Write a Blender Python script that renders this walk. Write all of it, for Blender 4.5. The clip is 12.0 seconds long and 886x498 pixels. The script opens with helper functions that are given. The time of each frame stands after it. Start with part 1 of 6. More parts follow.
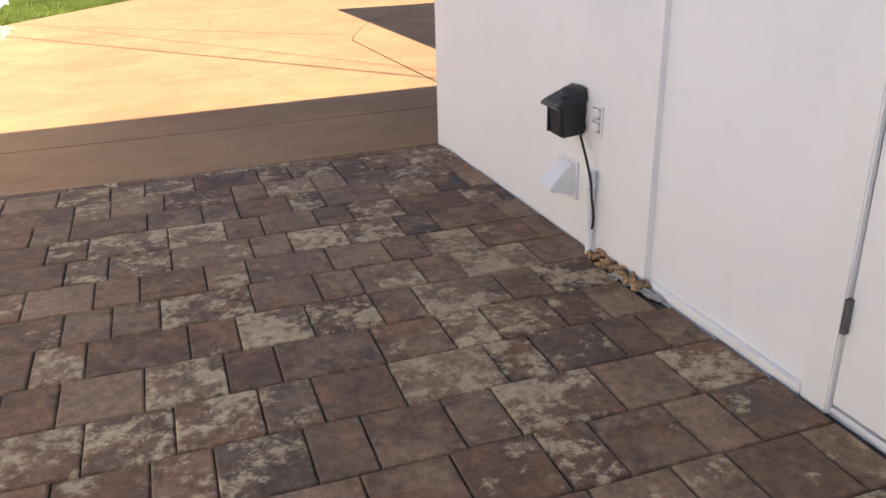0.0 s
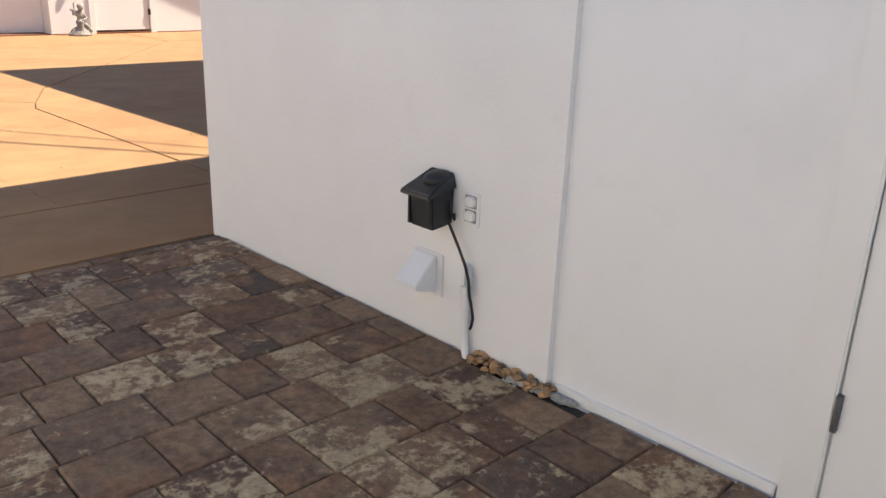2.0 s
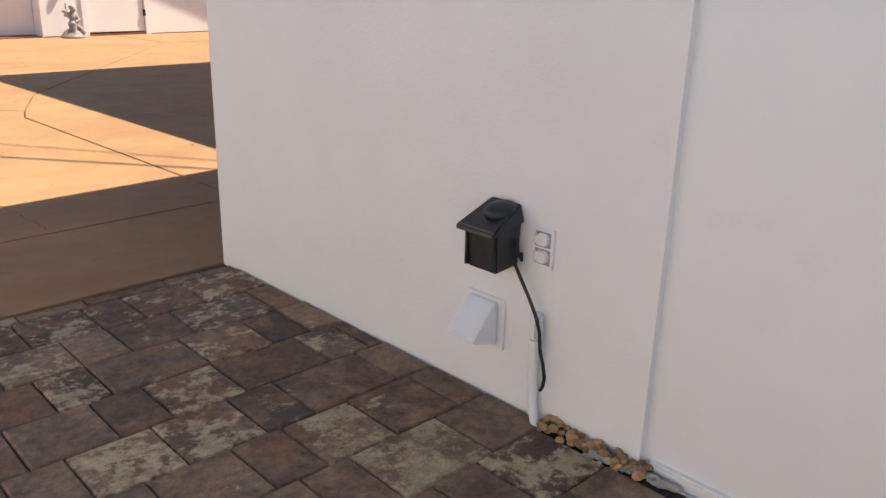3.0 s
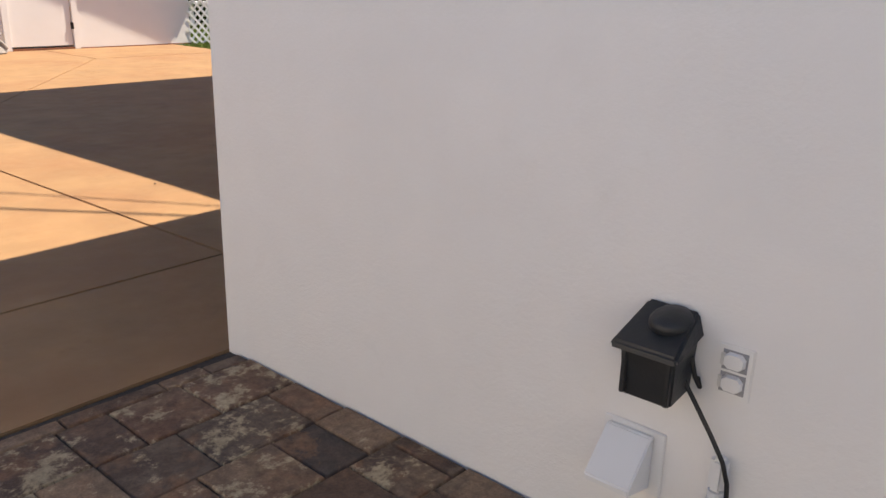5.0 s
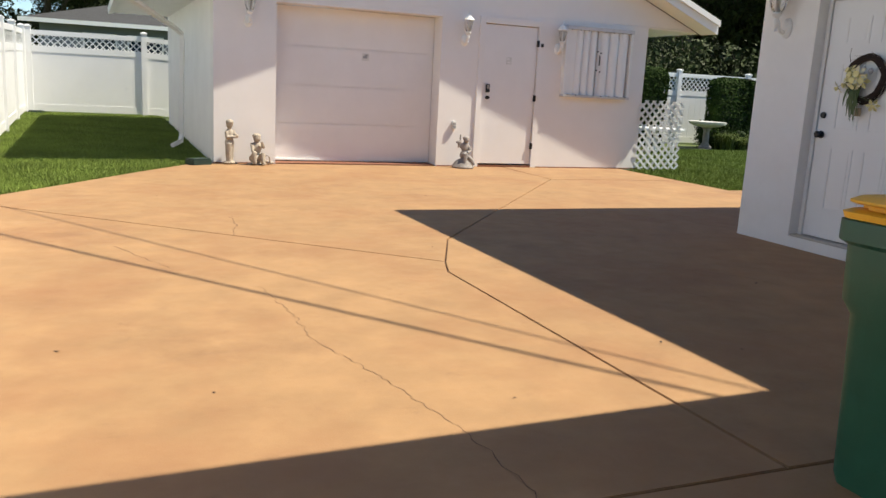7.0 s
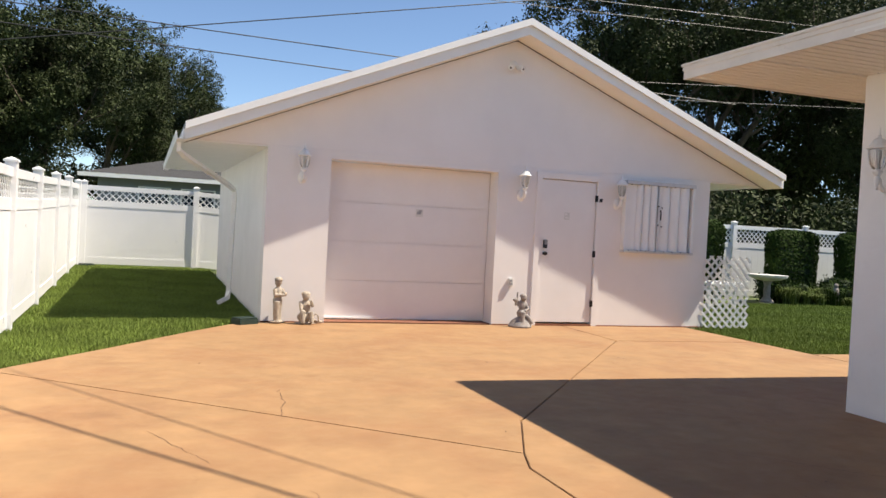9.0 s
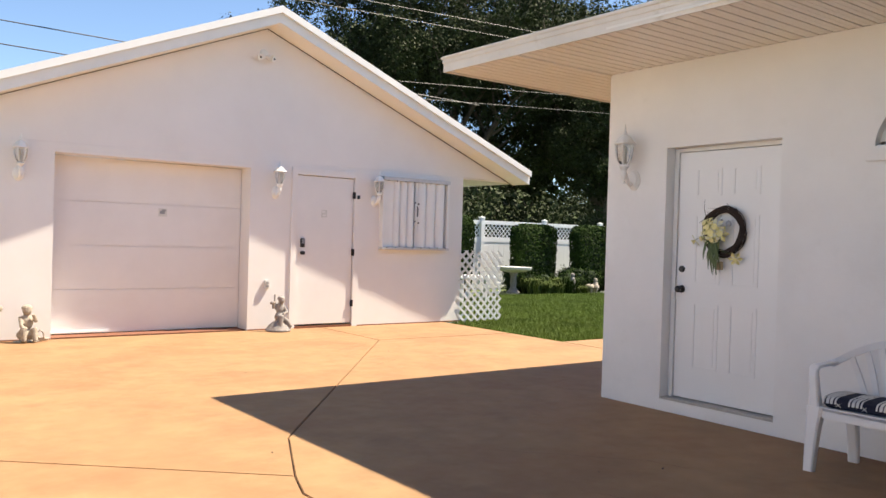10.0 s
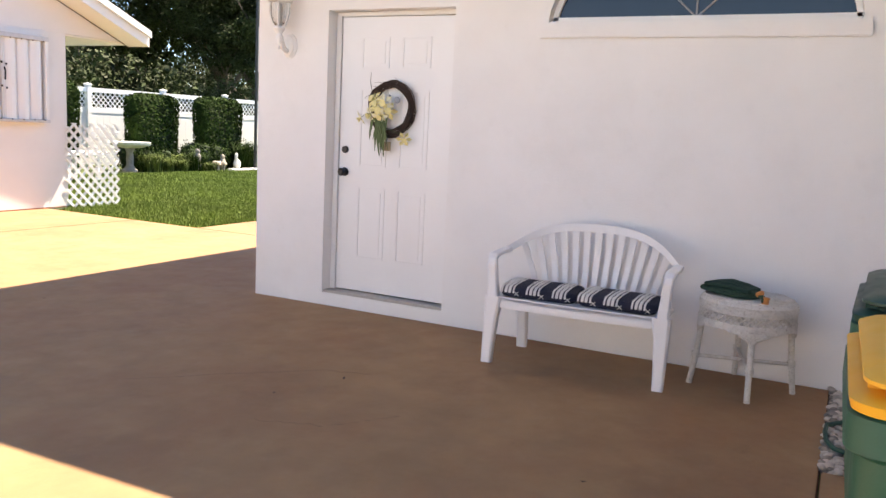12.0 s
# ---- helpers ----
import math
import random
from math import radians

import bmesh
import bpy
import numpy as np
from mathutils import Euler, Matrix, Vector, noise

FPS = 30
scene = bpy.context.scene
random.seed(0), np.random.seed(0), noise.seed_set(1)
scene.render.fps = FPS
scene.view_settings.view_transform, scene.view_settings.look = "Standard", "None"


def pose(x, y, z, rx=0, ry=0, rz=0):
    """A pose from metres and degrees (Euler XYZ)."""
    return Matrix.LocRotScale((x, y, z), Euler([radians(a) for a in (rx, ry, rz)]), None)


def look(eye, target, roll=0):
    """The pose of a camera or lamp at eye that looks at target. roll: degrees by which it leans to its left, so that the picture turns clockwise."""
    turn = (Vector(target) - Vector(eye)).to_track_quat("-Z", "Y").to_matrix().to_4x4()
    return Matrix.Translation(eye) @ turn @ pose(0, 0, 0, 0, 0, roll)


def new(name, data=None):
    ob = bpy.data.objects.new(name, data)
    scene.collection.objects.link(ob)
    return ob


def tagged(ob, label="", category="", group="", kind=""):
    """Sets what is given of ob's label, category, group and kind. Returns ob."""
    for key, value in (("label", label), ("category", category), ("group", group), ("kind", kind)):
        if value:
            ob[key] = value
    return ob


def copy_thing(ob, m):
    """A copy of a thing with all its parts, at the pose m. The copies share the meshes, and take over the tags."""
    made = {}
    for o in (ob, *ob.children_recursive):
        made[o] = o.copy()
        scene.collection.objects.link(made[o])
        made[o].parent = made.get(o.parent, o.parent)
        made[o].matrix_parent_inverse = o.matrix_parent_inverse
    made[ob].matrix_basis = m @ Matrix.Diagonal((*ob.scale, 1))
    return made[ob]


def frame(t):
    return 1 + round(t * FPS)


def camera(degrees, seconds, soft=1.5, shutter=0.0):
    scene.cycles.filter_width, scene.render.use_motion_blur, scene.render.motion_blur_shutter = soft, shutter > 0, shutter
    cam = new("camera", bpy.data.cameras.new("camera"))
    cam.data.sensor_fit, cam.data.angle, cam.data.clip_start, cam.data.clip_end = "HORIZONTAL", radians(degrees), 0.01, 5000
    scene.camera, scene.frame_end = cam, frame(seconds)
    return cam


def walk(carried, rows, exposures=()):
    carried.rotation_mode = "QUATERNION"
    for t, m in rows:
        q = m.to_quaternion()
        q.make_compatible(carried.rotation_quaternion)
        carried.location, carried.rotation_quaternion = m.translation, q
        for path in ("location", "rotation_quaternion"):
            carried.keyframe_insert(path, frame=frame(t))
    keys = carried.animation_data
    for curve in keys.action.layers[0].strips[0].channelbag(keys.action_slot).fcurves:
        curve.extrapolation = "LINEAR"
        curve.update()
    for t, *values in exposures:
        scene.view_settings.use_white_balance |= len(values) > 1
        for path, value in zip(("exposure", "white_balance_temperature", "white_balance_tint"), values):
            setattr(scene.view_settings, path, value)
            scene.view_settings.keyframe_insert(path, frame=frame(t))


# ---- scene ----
cam = camera(57.3, 12.0)
PATH = [
    (0, (0.72, 0.915, 1.191), (1.35, 2.645, 0.41), -1.5),
    (0.5, (0.66, 1.124, 1.164), (1.536, 2.763, 0.424), -1.5),
    (1, (0.618, 1.328, 1.174), (1.63, 2.895, 0.453), -1.8),
    (1.5, (0.537, 1.503, 1.178), (1.73, 2.944, 0.472), 0.1),
    (2, (0.421, 1.662, 1.183), (1.753, 3.005, 0.535), 2.0),
    (2.5, (0.478, 1.847, 1.171), (1.817, 3.191, 0.539), 1.5),
    (2.7, (0.533, 1.953, 1.166), (1.862, 3.305, 0.527), 1.6),
    (4.5, (0.753, 2.686, 1.135), (2.214, 3.834, 0.398), 0.5),
    (5, (0.761, 2.848, 1.178), (2.216, 4.067, 0.548), 1.6),
    (5.5, (0.663, 3.053, 1.22), (2.026, 4.449, 0.781), 2.4),
    (6, (0.586, 3.324, 1.229), (1.738, 4.92, 0.876), 3.0),
    (6.5, (0.611, 3.591, 1.22), (1.567, 5.297, 0.8), 3.8),
    (7, (0.6, 3.824, 1.235), (1.35, 5.636, 0.842), 3.1),
    (7.2, (0.534, 3.856, 1.254), (1.176, 5.715, 0.894), 2.3),
    (8.8, (0.593, 4.458, 1.336), (1.121, 6.385, 1.246), 3.0),
    (9, (0.627, 4.553, 1.344), (1.282, 6.442, 1.302), 3.0),
    (9.5, (0.673, 4.801, 1.361), (1.643, 6.55, 1.391), 2.1),
    (10, (0.748, 4.99, 1.34), (1.938, 6.597, 1.319), 1.7),
    (10.5, (0.901, 5.183, 1.334), (2.253, 6.654, 1.25), 2.8),
    (11, (1.011, 5.337, 1.323), (2.541, 6.617, 1.178), 3.2),
    (11.5, (1.113, 5.572, 1.341), (2.835, 6.573, 1.158), 2.2),
    (12, (1.223, 5.771, 1.348), (2.991, 6.66, 1.056), 2.8),
]
EXPOSURES = [(0.0, 1.60, 7350, 13), (1.0, 1.42, 7400, 10), (2.0, 1.34, 7450, 9), (2.5, 1.18, 7500, 11), (4.5, 1.38, 7450, 11), (5.0, 1.09, 7450, 12), (5.5, 0.89, 7350, 9), (7.0, 0.85, 7080, 5), (8.8, 0.72, 7100, 10), (9.0, 0.88, 7150, 10), (9.5, 1.16, 7450, 10), (10.5, 1.46, 7380, 9), (11.5, 1.80, 7650, 13), (12.0, 2.06, 7700, 13)]
walk(cam, [(t, look(eye, target, roll)) for t, eye, target, roll in PATH], EXPOSURES)

# ---- world, sun, exposure ----
SUN = Vector((0.61, -0.193, 1.0)).normalized()
world = bpy.data.worlds.new("sky")
scene.world = world
world.use_nodes = True
wn = world.node_tree.nodes
sky = wn.new("ShaderNodeTexSky")
sky.sky_type, sky.sun_disc = "NISHITA", False
sky.sun_elevation, sky.sun_rotation = math.asin(SUN.z), math.atan2(SUN.x, SUN.y)
sky.air_density, sky.dust_density, sky.ozone_density = 0.75, 0.0, 5.0
wn["Background"].inputs["Strength"].default_value = 0.098
world.node_tree.links.new(sky.outputs[0], wn["Background"].inputs[0])
sun = new("sun", bpy.data.lights.new("sun", "SUN"))
sun.data.energy, sun.data.angle, sun.data.color = 4.6, radians(0.53), (1.0, 0.94, 0.85)
sun.matrix_world = look((0, 0, 40), Vector((0, 0, 40)) - SUN)


# ---- materials ----
def nodes_of(m):
    return m.node_tree.nodes, m.node_tree.links.new


def rgb(c):
    return (c[0], c[1], c[2], 1.0)


def material(name, color, rough=0.6, vary=0.12, scale=6.0, bump=0.0, bump_scale=60.0, metal=0.0, second=None, second_scale=1.0,
             second_amount=0.5, sharp=0.15, per_object=0.0, per_island=0.0, stretch=(1, 1, 1), spec=0.5, trans=0.0, bump_dist=0.01, stain=None, stain_scale=1.0, stain_amount=0.5):
    """A surface with tone varied at two scales, an optional second colour in patches, and fine relief."""
    m = bpy.data.materials.new(name)
    m.use_nodes = True
    n, link = nodes_of(m)
    p = n["Principled BSDF"]
    p.inputs["Roughness"].default_value, p.inputs["Metallic"].default_value = rough, metal
    p.inputs["Specular IOR Level"].default_value = spec
    geo = n.new("ShaderNodeNewGeometry")
    mp = n.new("ShaderNodeVectorMath")
    mp.operation = "MULTIPLY"
    mp.inputs[1].default_value = stretch
    link(geo.outputs["Position"], mp.inputs[0])
    pos = mp.outputs[0]

    def tex(s, detail=6.0, r=0.6):
        t = n.new("ShaderNodeTexNoise")
        t.inputs["Scale"].default_value, t.inputs["Detail"].default_value, t.inputs["Roughness"].default_value = s, detail, r
        link(pos, t.inputs["Vector"])
        return t.outputs["Fac"]

    def mix(fac, a, b, kind="MIX"):
        x = n.new("ShaderNodeMix")
        x.data_type, x.blend_type = "RGBA", kind
        if isinstance(fac, float):
            x.inputs["Factor"].default_value = fac
        else:
            link(fac, x.inputs["Factor"])
        for sock, v in ((x.inputs["A"], a), (x.inputs["B"], b)):
            if isinstance(v, tuple):
                sock.default_value = v
            else:
                link(v, sock)
        return x.outputs["Result"]

    def ramp(src, lo, hi):
        r = n.new("ShaderNodeMapRange")
        r.inputs["From Min"].default_value, r.inputs["From Max"].default_value = lo, hi
        link(src, r.inputs["Value"])
        return r.outputs["Result"]

    dark, lite = tuple(v * (1 - vary) for v in color), tuple(min(1, v * (1 + vary)) for v in color)
    col = mix(ramp(tex(scale), 0.3, 0.7), rgb(dark), rgb(lite))
    col = mix(ramp(tex(scale * 0.13, 3.0), 0.35, 0.65), col, mix(1.0, col, rgb((1 - vary * 0.6,) * 3), "MULTIPLY"))
    if second:
        col = mix(ramp(tex(second_scale, 8.0, 0.65), 1 - second_amount - sharp, 1 - second_amount + sharp), col, rgb(second))
    if stain:
        spread = ramp(tex(stain_scale, 9.0, 0.68), 0.55, 0.70)
        spread.node.inputs["To Max"].default_value = stain_amount
        col = mix(spread, col, rgb(stain))
        fine = ramp(tex(stain_scale * 5.3, 9.0, 0.7), 0.60, 0.72)
        fine.node.inputs["To Max"].default_value = stain_amount * 0.8
        col = mix(fine, col, rgb(stain))
    if per_object or per_island:
        src = n.new("ShaderNodeObjectInfo").outputs["Random"] if per_object else geo.outputs["Random Per Island"]
        hsv = n.new("ShaderNodeHueSaturation")
        link(ramp(src, 0.0, 1.0), hsv.inputs["Value"])
        r = hsv.inputs["Value"].links[0].from_node
        amount = per_object or per_island
        r.inputs["To Min"].default_value, r.inputs["To Max"].default_value = 1 - amount, 1 + amount
        link(col, hsv.inputs["Color"])
        col = hsv.outputs["Color"]
    link(col, p.inputs["Base Color"])
    rr = ramp(tex(scale * 2.3), 0.3, 0.7)
    rn = rr.node
    rn.inputs["To Min"].default_value, rn.inputs["To Max"].default_value = max(0.02, rough - 0.08), min(1.0, rough + 0.08)
    link(rr, p.inputs["Roughness"])
    if bump:
        b = n.new("ShaderNodeBump")
        b.inputs["Strength"].default_value, b.inputs["Distance"].default_value = bump, bump_dist
        link(tex(bump_scale, 5.0), b.inputs["Height"])
        link(b.outputs["Normal"], p.inputs["Normal"])
    if trans:
        p.inputs["Transmission Weight"].default_value = trans
    return m


STUCCO = material("white_stucco", (0.81, 0.795, 0.78), 0.85, 0.035, 1.6, 0.35, 90.0, bump_dist=0.004, stain=(0.66, 0.64, 0.61), stain_scale=1.3, stain_amount=0.22)
SMOOTH = material("painted_panel", (0.81, 0.80, 0.795), 0.7, 0.025, 1.2, 0.15, 40.0, bump_dist=0.003, stain=(0.66, 0.65, 0.62), stain_scale=1.6, stain_amount=0.22)
PINK = material("pale_stucco", (0.78, 0.75, 0.735), 0.85, 0.03, 1.3, 0.4, 80.0, bump_dist=0.004)
TRIM = material("white_trim_paint", (0.80, 0.79, 0.77), 0.5, 0.03, 3.0)
DOORW = material("white_door_paint", (0.82, 0.81, 0.80), 0.4, 0.015, 2.0)
GDOOR = material("garage_door_paint", (0.78, 0.755, 0.745), 0.5, 0.03, 2.0, 0.1, 200.0)
VINYL = material("white_vinyl", (0.77, 0.77, 0.77), 0.35, 0.02, 2.0)
SOFFIT = material("soffit_vinyl", (0.86, 0.82, 0.75), 0.5, 0.02, 2.0)
FASCIA = material("fascia_paint", (0.78, 0.72, 0.64), 0.5, 0.07, 3.0, second=(0.55, 0.46, 0.36), second_scale=5.0, second_amount=0.28, sharp=0.12)
ROOF = material("roof_shingle", (0.34, 0.33, 0.32), 0.9, 0.2, 30.0, 0.5, 120.0)
CONCRETE = material("tan_coated_concrete", (0.33, 0.19, 0.089), 0.75, 0.13, 3.2, 0.25, 120.0, second=(0.262, 0.128, 0.058), second_scale=0.9, second_amount=0.40, sharp=0.14, bump_dist=0.004, stain=(0.17, 0.085, 0.042), stain_scale=0.75, stain_amount=0.45)
JOINT = material("joint_dirt", (0.10, 0.05, 0.03), 0.95, 0.3, 20.0)
SAND = material("joint_sand", (0.058, 0.044, 0.035), 0.95, 0.3, 60.0)
EARTH = material("lawn_soil", (0.085, 0.115, 0.03), 0.95, 0.35, 9.0, 0.5, 40.0)
GRASS = material("grass_blades", (0.165, 0.225, 0.045), 0.7, 0.25, 1.2, per_island=0.32, spec=0.2)
BLACKP = material("black_plastic", (0.018, 0.02, 0.023), 0.45, 0.15, 12.0, 0.15, 90.0)
RUBBER = material("black_cable", (0.012, 0.012, 0.013), 0.5, 0.1)
BRONZE = material("dark_bronze", (0.03, 0.028, 0.03), 0.35, 0.2, 20.0, metal=0.6)
DARKSTEEL = material("dark_steel", (0.13, 0.13, 0.128), 0.5, 0.15, 30.0, metal=0.3)
STEEL = material("dull_steel", (0.45, 0.44, 0.42), 0.45, 0.1, 20.0, metal=0.9)
STONE = material("cast_stone", (0.42, 0.36, 0.29), 0.9, 0.2, 25.0, 0.5, 120.0, second=(0.25, 0.21, 0.17), second_scale=18.0, second_amount=0.4)
GREYST = material("grey_cast_stone", (0.33, 0.30, 0.28), 0.9, 0.2, 25.0, 0.5, 120.0, second=(0.18, 0.16, 0.15), second_scale=18.0, second_amount=0.4)
WSTONE = material("pale_stone", (0.66, 0.65, 0.62), 0.85, 0.12, 14.0, 0.3, 80.0)
GLASS = material("window_glass", (0.018, 0.027, 0.04), 0.05, 0.05, spec=0.45)
LGLASS = material("lamp_glass", (0.92, 0.93, 0.92), 0.10, 0.02, trans=0.97)
BENCH = material("white_resin", (0.78, 0.78, 0.79), 0.4, 0.02, 4.0)
# wicker's brown mottling is worn paint plus shade painted in for the weave's gaps
WICKER = material("white_wicker", (0.62, 0.595, 0.55), 0.75, 0.12, 30.0, second=(0.30, 0.24, 0.18), second_scale=95.0, second_amount=0.38, sharp=0.08)
NAVY = material("navy_fabric", (0.014, 0.016, 0.035), 0.9, 0.2, 80.0, 0.3, 400.0)
CREAM = material("white_stripe_fabric", (0.72, 0.71, 0.68), 0.9, 0.06, 80.0, 0.3, 400.0)
HOSE = material("green_fabric_hose", (0.012, 0.045, 0.028), 0.8, 0.25, 80.0, 0.4, 300.0)
COPPER = material("orange_brass", (0.55, 0.22, 0.06), 0.45, 0.15, 30.0)
BIN = material("green_bin_plastic", (0.012, 0.090, 0.058), 0.5, 0.1, 5.0, 0.1, 150.0)
LIDY = material("yellow_lid_plastic", (0.80, 0.42, 0.03), 0.5, 0.07, 5.0, 0.1, 150.0)
VALVE = material("dark_green_plastic", (0.012, 0.03, 0.022), 0.6, 0.15)
ROOFD = material("dark_shingle", (0.05, 0.05, 0.052), 0.9, 0.2, 12.0, 0.4, 30.0)
LIDG = material("green_lid_plastic", (0.010, 0.060, 0.043), 0.5, 0.1, 5.0)
TWIG = material("dark_twig", (0.045, 0.027, 0.02), 0.85, 0.3, 60.0)
PETAL = material("yellow_petal", (0.80, 0.72, 0.34), 0.7, 0.12, 40.0)
PETALW = material("cream_petal", (0.80, 0.76, 0.55), 0.7, 0.1, 40.0)
STEM = material("silk_stem", (0.10, 0.14, 0.05), 0.7, 0.2, 40.0)
HEDGE = material("hedge_leaf", (0.026, 0.050, 0.008), 0.8, 0.3, 3.0, per_island=0.3, spec=0.12)
LEAF = material("oak_leaf", (0.045, 0.060, 0.022), 0.65, 0.45, 0.35, per_island=0.5, spec=0.15)
LEAFL = material("light_leaf", (0.085, 0.115, 0.03), 0.75, 0.3, 0.6, per_island=0.35, spec=0.15)
BARK = material("oak_bark", (0.11, 0.085, 0.065), 0.95, 0.3, 8.0, 0.8, 20.0, stretch=(1, 1, 0.25))
RUST = material("rust_brown_brick", (0.23, 0.09, 0.05), 0.9, 0.25, 20.0)
PEBBLE = material("river_pebble", (0.42, 0.36, 0.30), 0.7, 0.15, 40.0, per_island=0.6)
PEBBLEB = material("brown_pebble", (0.33, 0.19, 0.09), 0.6, 0.2, 50.0, per_object=0.5)
MORTAR = material("grey_mortar", (0.40, 0.39, 0.36), 0.95, 0.25, 40.0, 0.8, 90.0)
HOUSEG = material("grey_house_paint", (0.20, 0.21, 0.23), 0.8, 0.06, 3.0)
ROOFT = material("brown_tile_roof", (0.20, 0.13, 0.10), 0.9, 0.25, 12.0, 0.4, 20.0)
STEELWIRE = material("wire_grey", (0.035, 0.035, 0.038), 0.5, 0.1)
LABELM = material("grey_label", (0.30, 0.30, 0.31), 0.6, 0.1)
LABELW = material("pale_grey_aluminium", (0.55, 0.55, 0.56), 0.5, 0.08, 12.0)
RED = material("red_cloth", (0.45, 0.03, 0.03), 0.8, 0.1)


def paver_material(name="blended_paver", bloom_at=0.66, stain_at=0.63, own_bloom=0.20, bloom_scale=8.5):
    """Tumbled concrete pavers: brown to charcoal blends, cream bloom and dark stains in ragged patches."""
    m = bpy.data.materials.new(name)
    m.use_nodes = True
    n, link = nodes_of(m)
    p = n["Principled BSDF"]
    p.inputs["Roughness"].default_value = 0.8
    info, geo = n.new("ShaderNodeObjectInfo"), n.new("ShaderNodeNewGeometry")
    off = n.new("ShaderNodeVectorMath")
    off.operation = "MULTIPLY_ADD"
    comb = n.new("ShaderNodeCombineXYZ")
    for k in range(3):
        link(info.outputs["Random"], comb.inputs[k])
    off.inputs[1].default_value = (7.3, 5.1, 3.7)
    link(comb.outputs[0], off.inputs[0])
    link(geo.outputs["Position"], off.inputs[2])

    def tex(s, d, r=0.6, dist=0.0):
        t = n.new("ShaderNodeTexNoise")
        t.inputs["Scale"].default_value, t.inputs["Detail"].default_value, t.inputs["Roughness"].default_value, t.inputs["Distortion"].default_value = s, d, r, dist
        link(off.outputs[0], t.inputs["Vector"])
        return t.outputs["Fac"]

    def ramp(src, stops, mode="LINEAR"):
        r = n.new("ShaderNodeValToRGB")
        r.color_ramp.interpolation = mode
        e = r.color_ramp.elements
        while len(e) < len(stops):
            e.new(0.5)
        for k, (a, c) in enumerate(stops):
            e[k].position, e[k].color = a, rgb(c)
        link(src, r.inputs[0])
        return r.outputs[0]

    def mix(fac, a, b, kind="MIX"):
        x = n.new("ShaderNodeMix")
        x.data_type, x.blend_type = "RGBA", kind
        if isinstance(fac, float):
            x.inputs["Factor"].default_value = fac
        else:
            link(fac, x.inputs["Factor"])
        for sock, v in ((x.inputs["A"], a), (x.inputs["B"], b)):
            if isinstance(v, tuple):
                sock.default_value = v
            else:
                link(v, sock)
        return x.outputs["Result"]

    base = ramp(info.outputs["Random"], [(0.0, (0.165, 0.084, 0.050)), (0.2, (0.140, 0.092, 0.062)), (0.4, (0.205, 0.115, 0.069)), (0.6, (0.120, 0.070, 0.045)), (0.8, (0.205, 0.138, 0.090)), (1.0, (0.105, 0.078, 0.060))])
    base = mix(ramp(tex(5.0, 4.0), [(0.42, (0, 0, 0)), (0.62, (1, 1, 1))]), base, (0.085, 0.055, 0.040, 1))
    base = mix(ramp(tex(9.0, 5.0), [(0.5, (0, 0, 0)), (0.64, (0.8, 0.8, 0.8))]), base, (0.215, 0.115, 0.064, 1))
    def lifted(turns, amount, src):
        """A noise raised by a share of its own for each paver."""
        own, frac, up = (n.new("ShaderNodeMath") for _ in range(3))
        own.operation, frac.operation, up.operation = "MULTIPLY", "FRACT", "MULTIPLY_ADD"
        own.inputs[1].default_value, up.inputs[1].default_value = turns, amount
        link(info.outputs["Random"], own.inputs[0])
        link(own.outputs[0], frac.inputs[0])
        link(frac.outputs[0], up.inputs[0])
        link(src, up.inputs[2])
        return up.outputs[0]

    pale = lifted(17.3, 0.26, tex(5.0, 8.0, 0.68, 0.35))
    base = mix(ramp(pale, [(0.60, (0, 0, 0)), (0.78, (0.8, 0.8, 0.8))]), base, (0.275, 0.185, 0.118, 1))
    lift = lifted(41.3, own_bloom, tex(bloom_scale, 14.0, 0.78, 0.1))
    bloom = ramp(lift, [(bloom_at, (0, 0, 0)), (bloom_at + 0.06, (0.9, 0.9, 0.9))])
    base = mix(bloom, base, (0.41, 0.33, 0.215, 1))
    stain = ramp(tex(3.4, 12.0, 0.78, 0.15), [(stain_at, (0, 0, 0)), (stain_at + 0.04, (0.75, 0.75, 0.75))])
    base = mix(stain, base, (0.052, 0.045, 0.042, 1))
    grain = ramp(tex(150.0, 4.0), [(0.3, (0.70, 0.70, 0.70)), (0.7, (1.0, 1.0, 1.0))])
    base = mix(1.0, base, grain, "MULTIPLY")
    speck = ramp(tex(34.0, 8.0, 0.7), [(0.36, (0.62, 0.60, 0.58)), (0.60, (1.0, 1.0, 1.0))])
    base = mix(1.0, base, speck, "MULTIPLY")
    cloud = ramp(tex(2.6, 5.0), [(0.35, (0.8, 0.8, 0.8)), (0.65, (1.0, 1.0, 1.0))])
    base = mix(1.0, base, cloud, "MULTIPLY")
    lift_all = n.new("ShaderNodeMix")
    lift_all.data_type, lift_all.blend_type, lift_all.clamp_result = "RGBA", "MULTIPLY", False
    lift_all.inputs["Factor"].default_value = 1.0
    lift_all.inputs["B"].default_value = (1.52, 1.50, 1.48, 1)
    link(base, lift_all.inputs["A"])
    base = lift_all.outputs["Result"]
    link(base, p.inputs["Base Color"])
    b = n.new("ShaderNodeBump")
    b.inputs["Strength"].default_value, b.inputs["Distance"].default_value = 0.8, 0.005
    link(tex(45.0, 8.0, 0.7), b.inputs["Height"])
    link(b.outputs["Normal"], p.inputs["Normal"])
    return m


PAVER = paver_material()
PAVER_BLOOM = paver_material("bloomed_paver", 0.50, 0.66, 0.04, 5.5)
PAVER_DARK = paver_material("charcoal_paver", 0.70, 0.50)


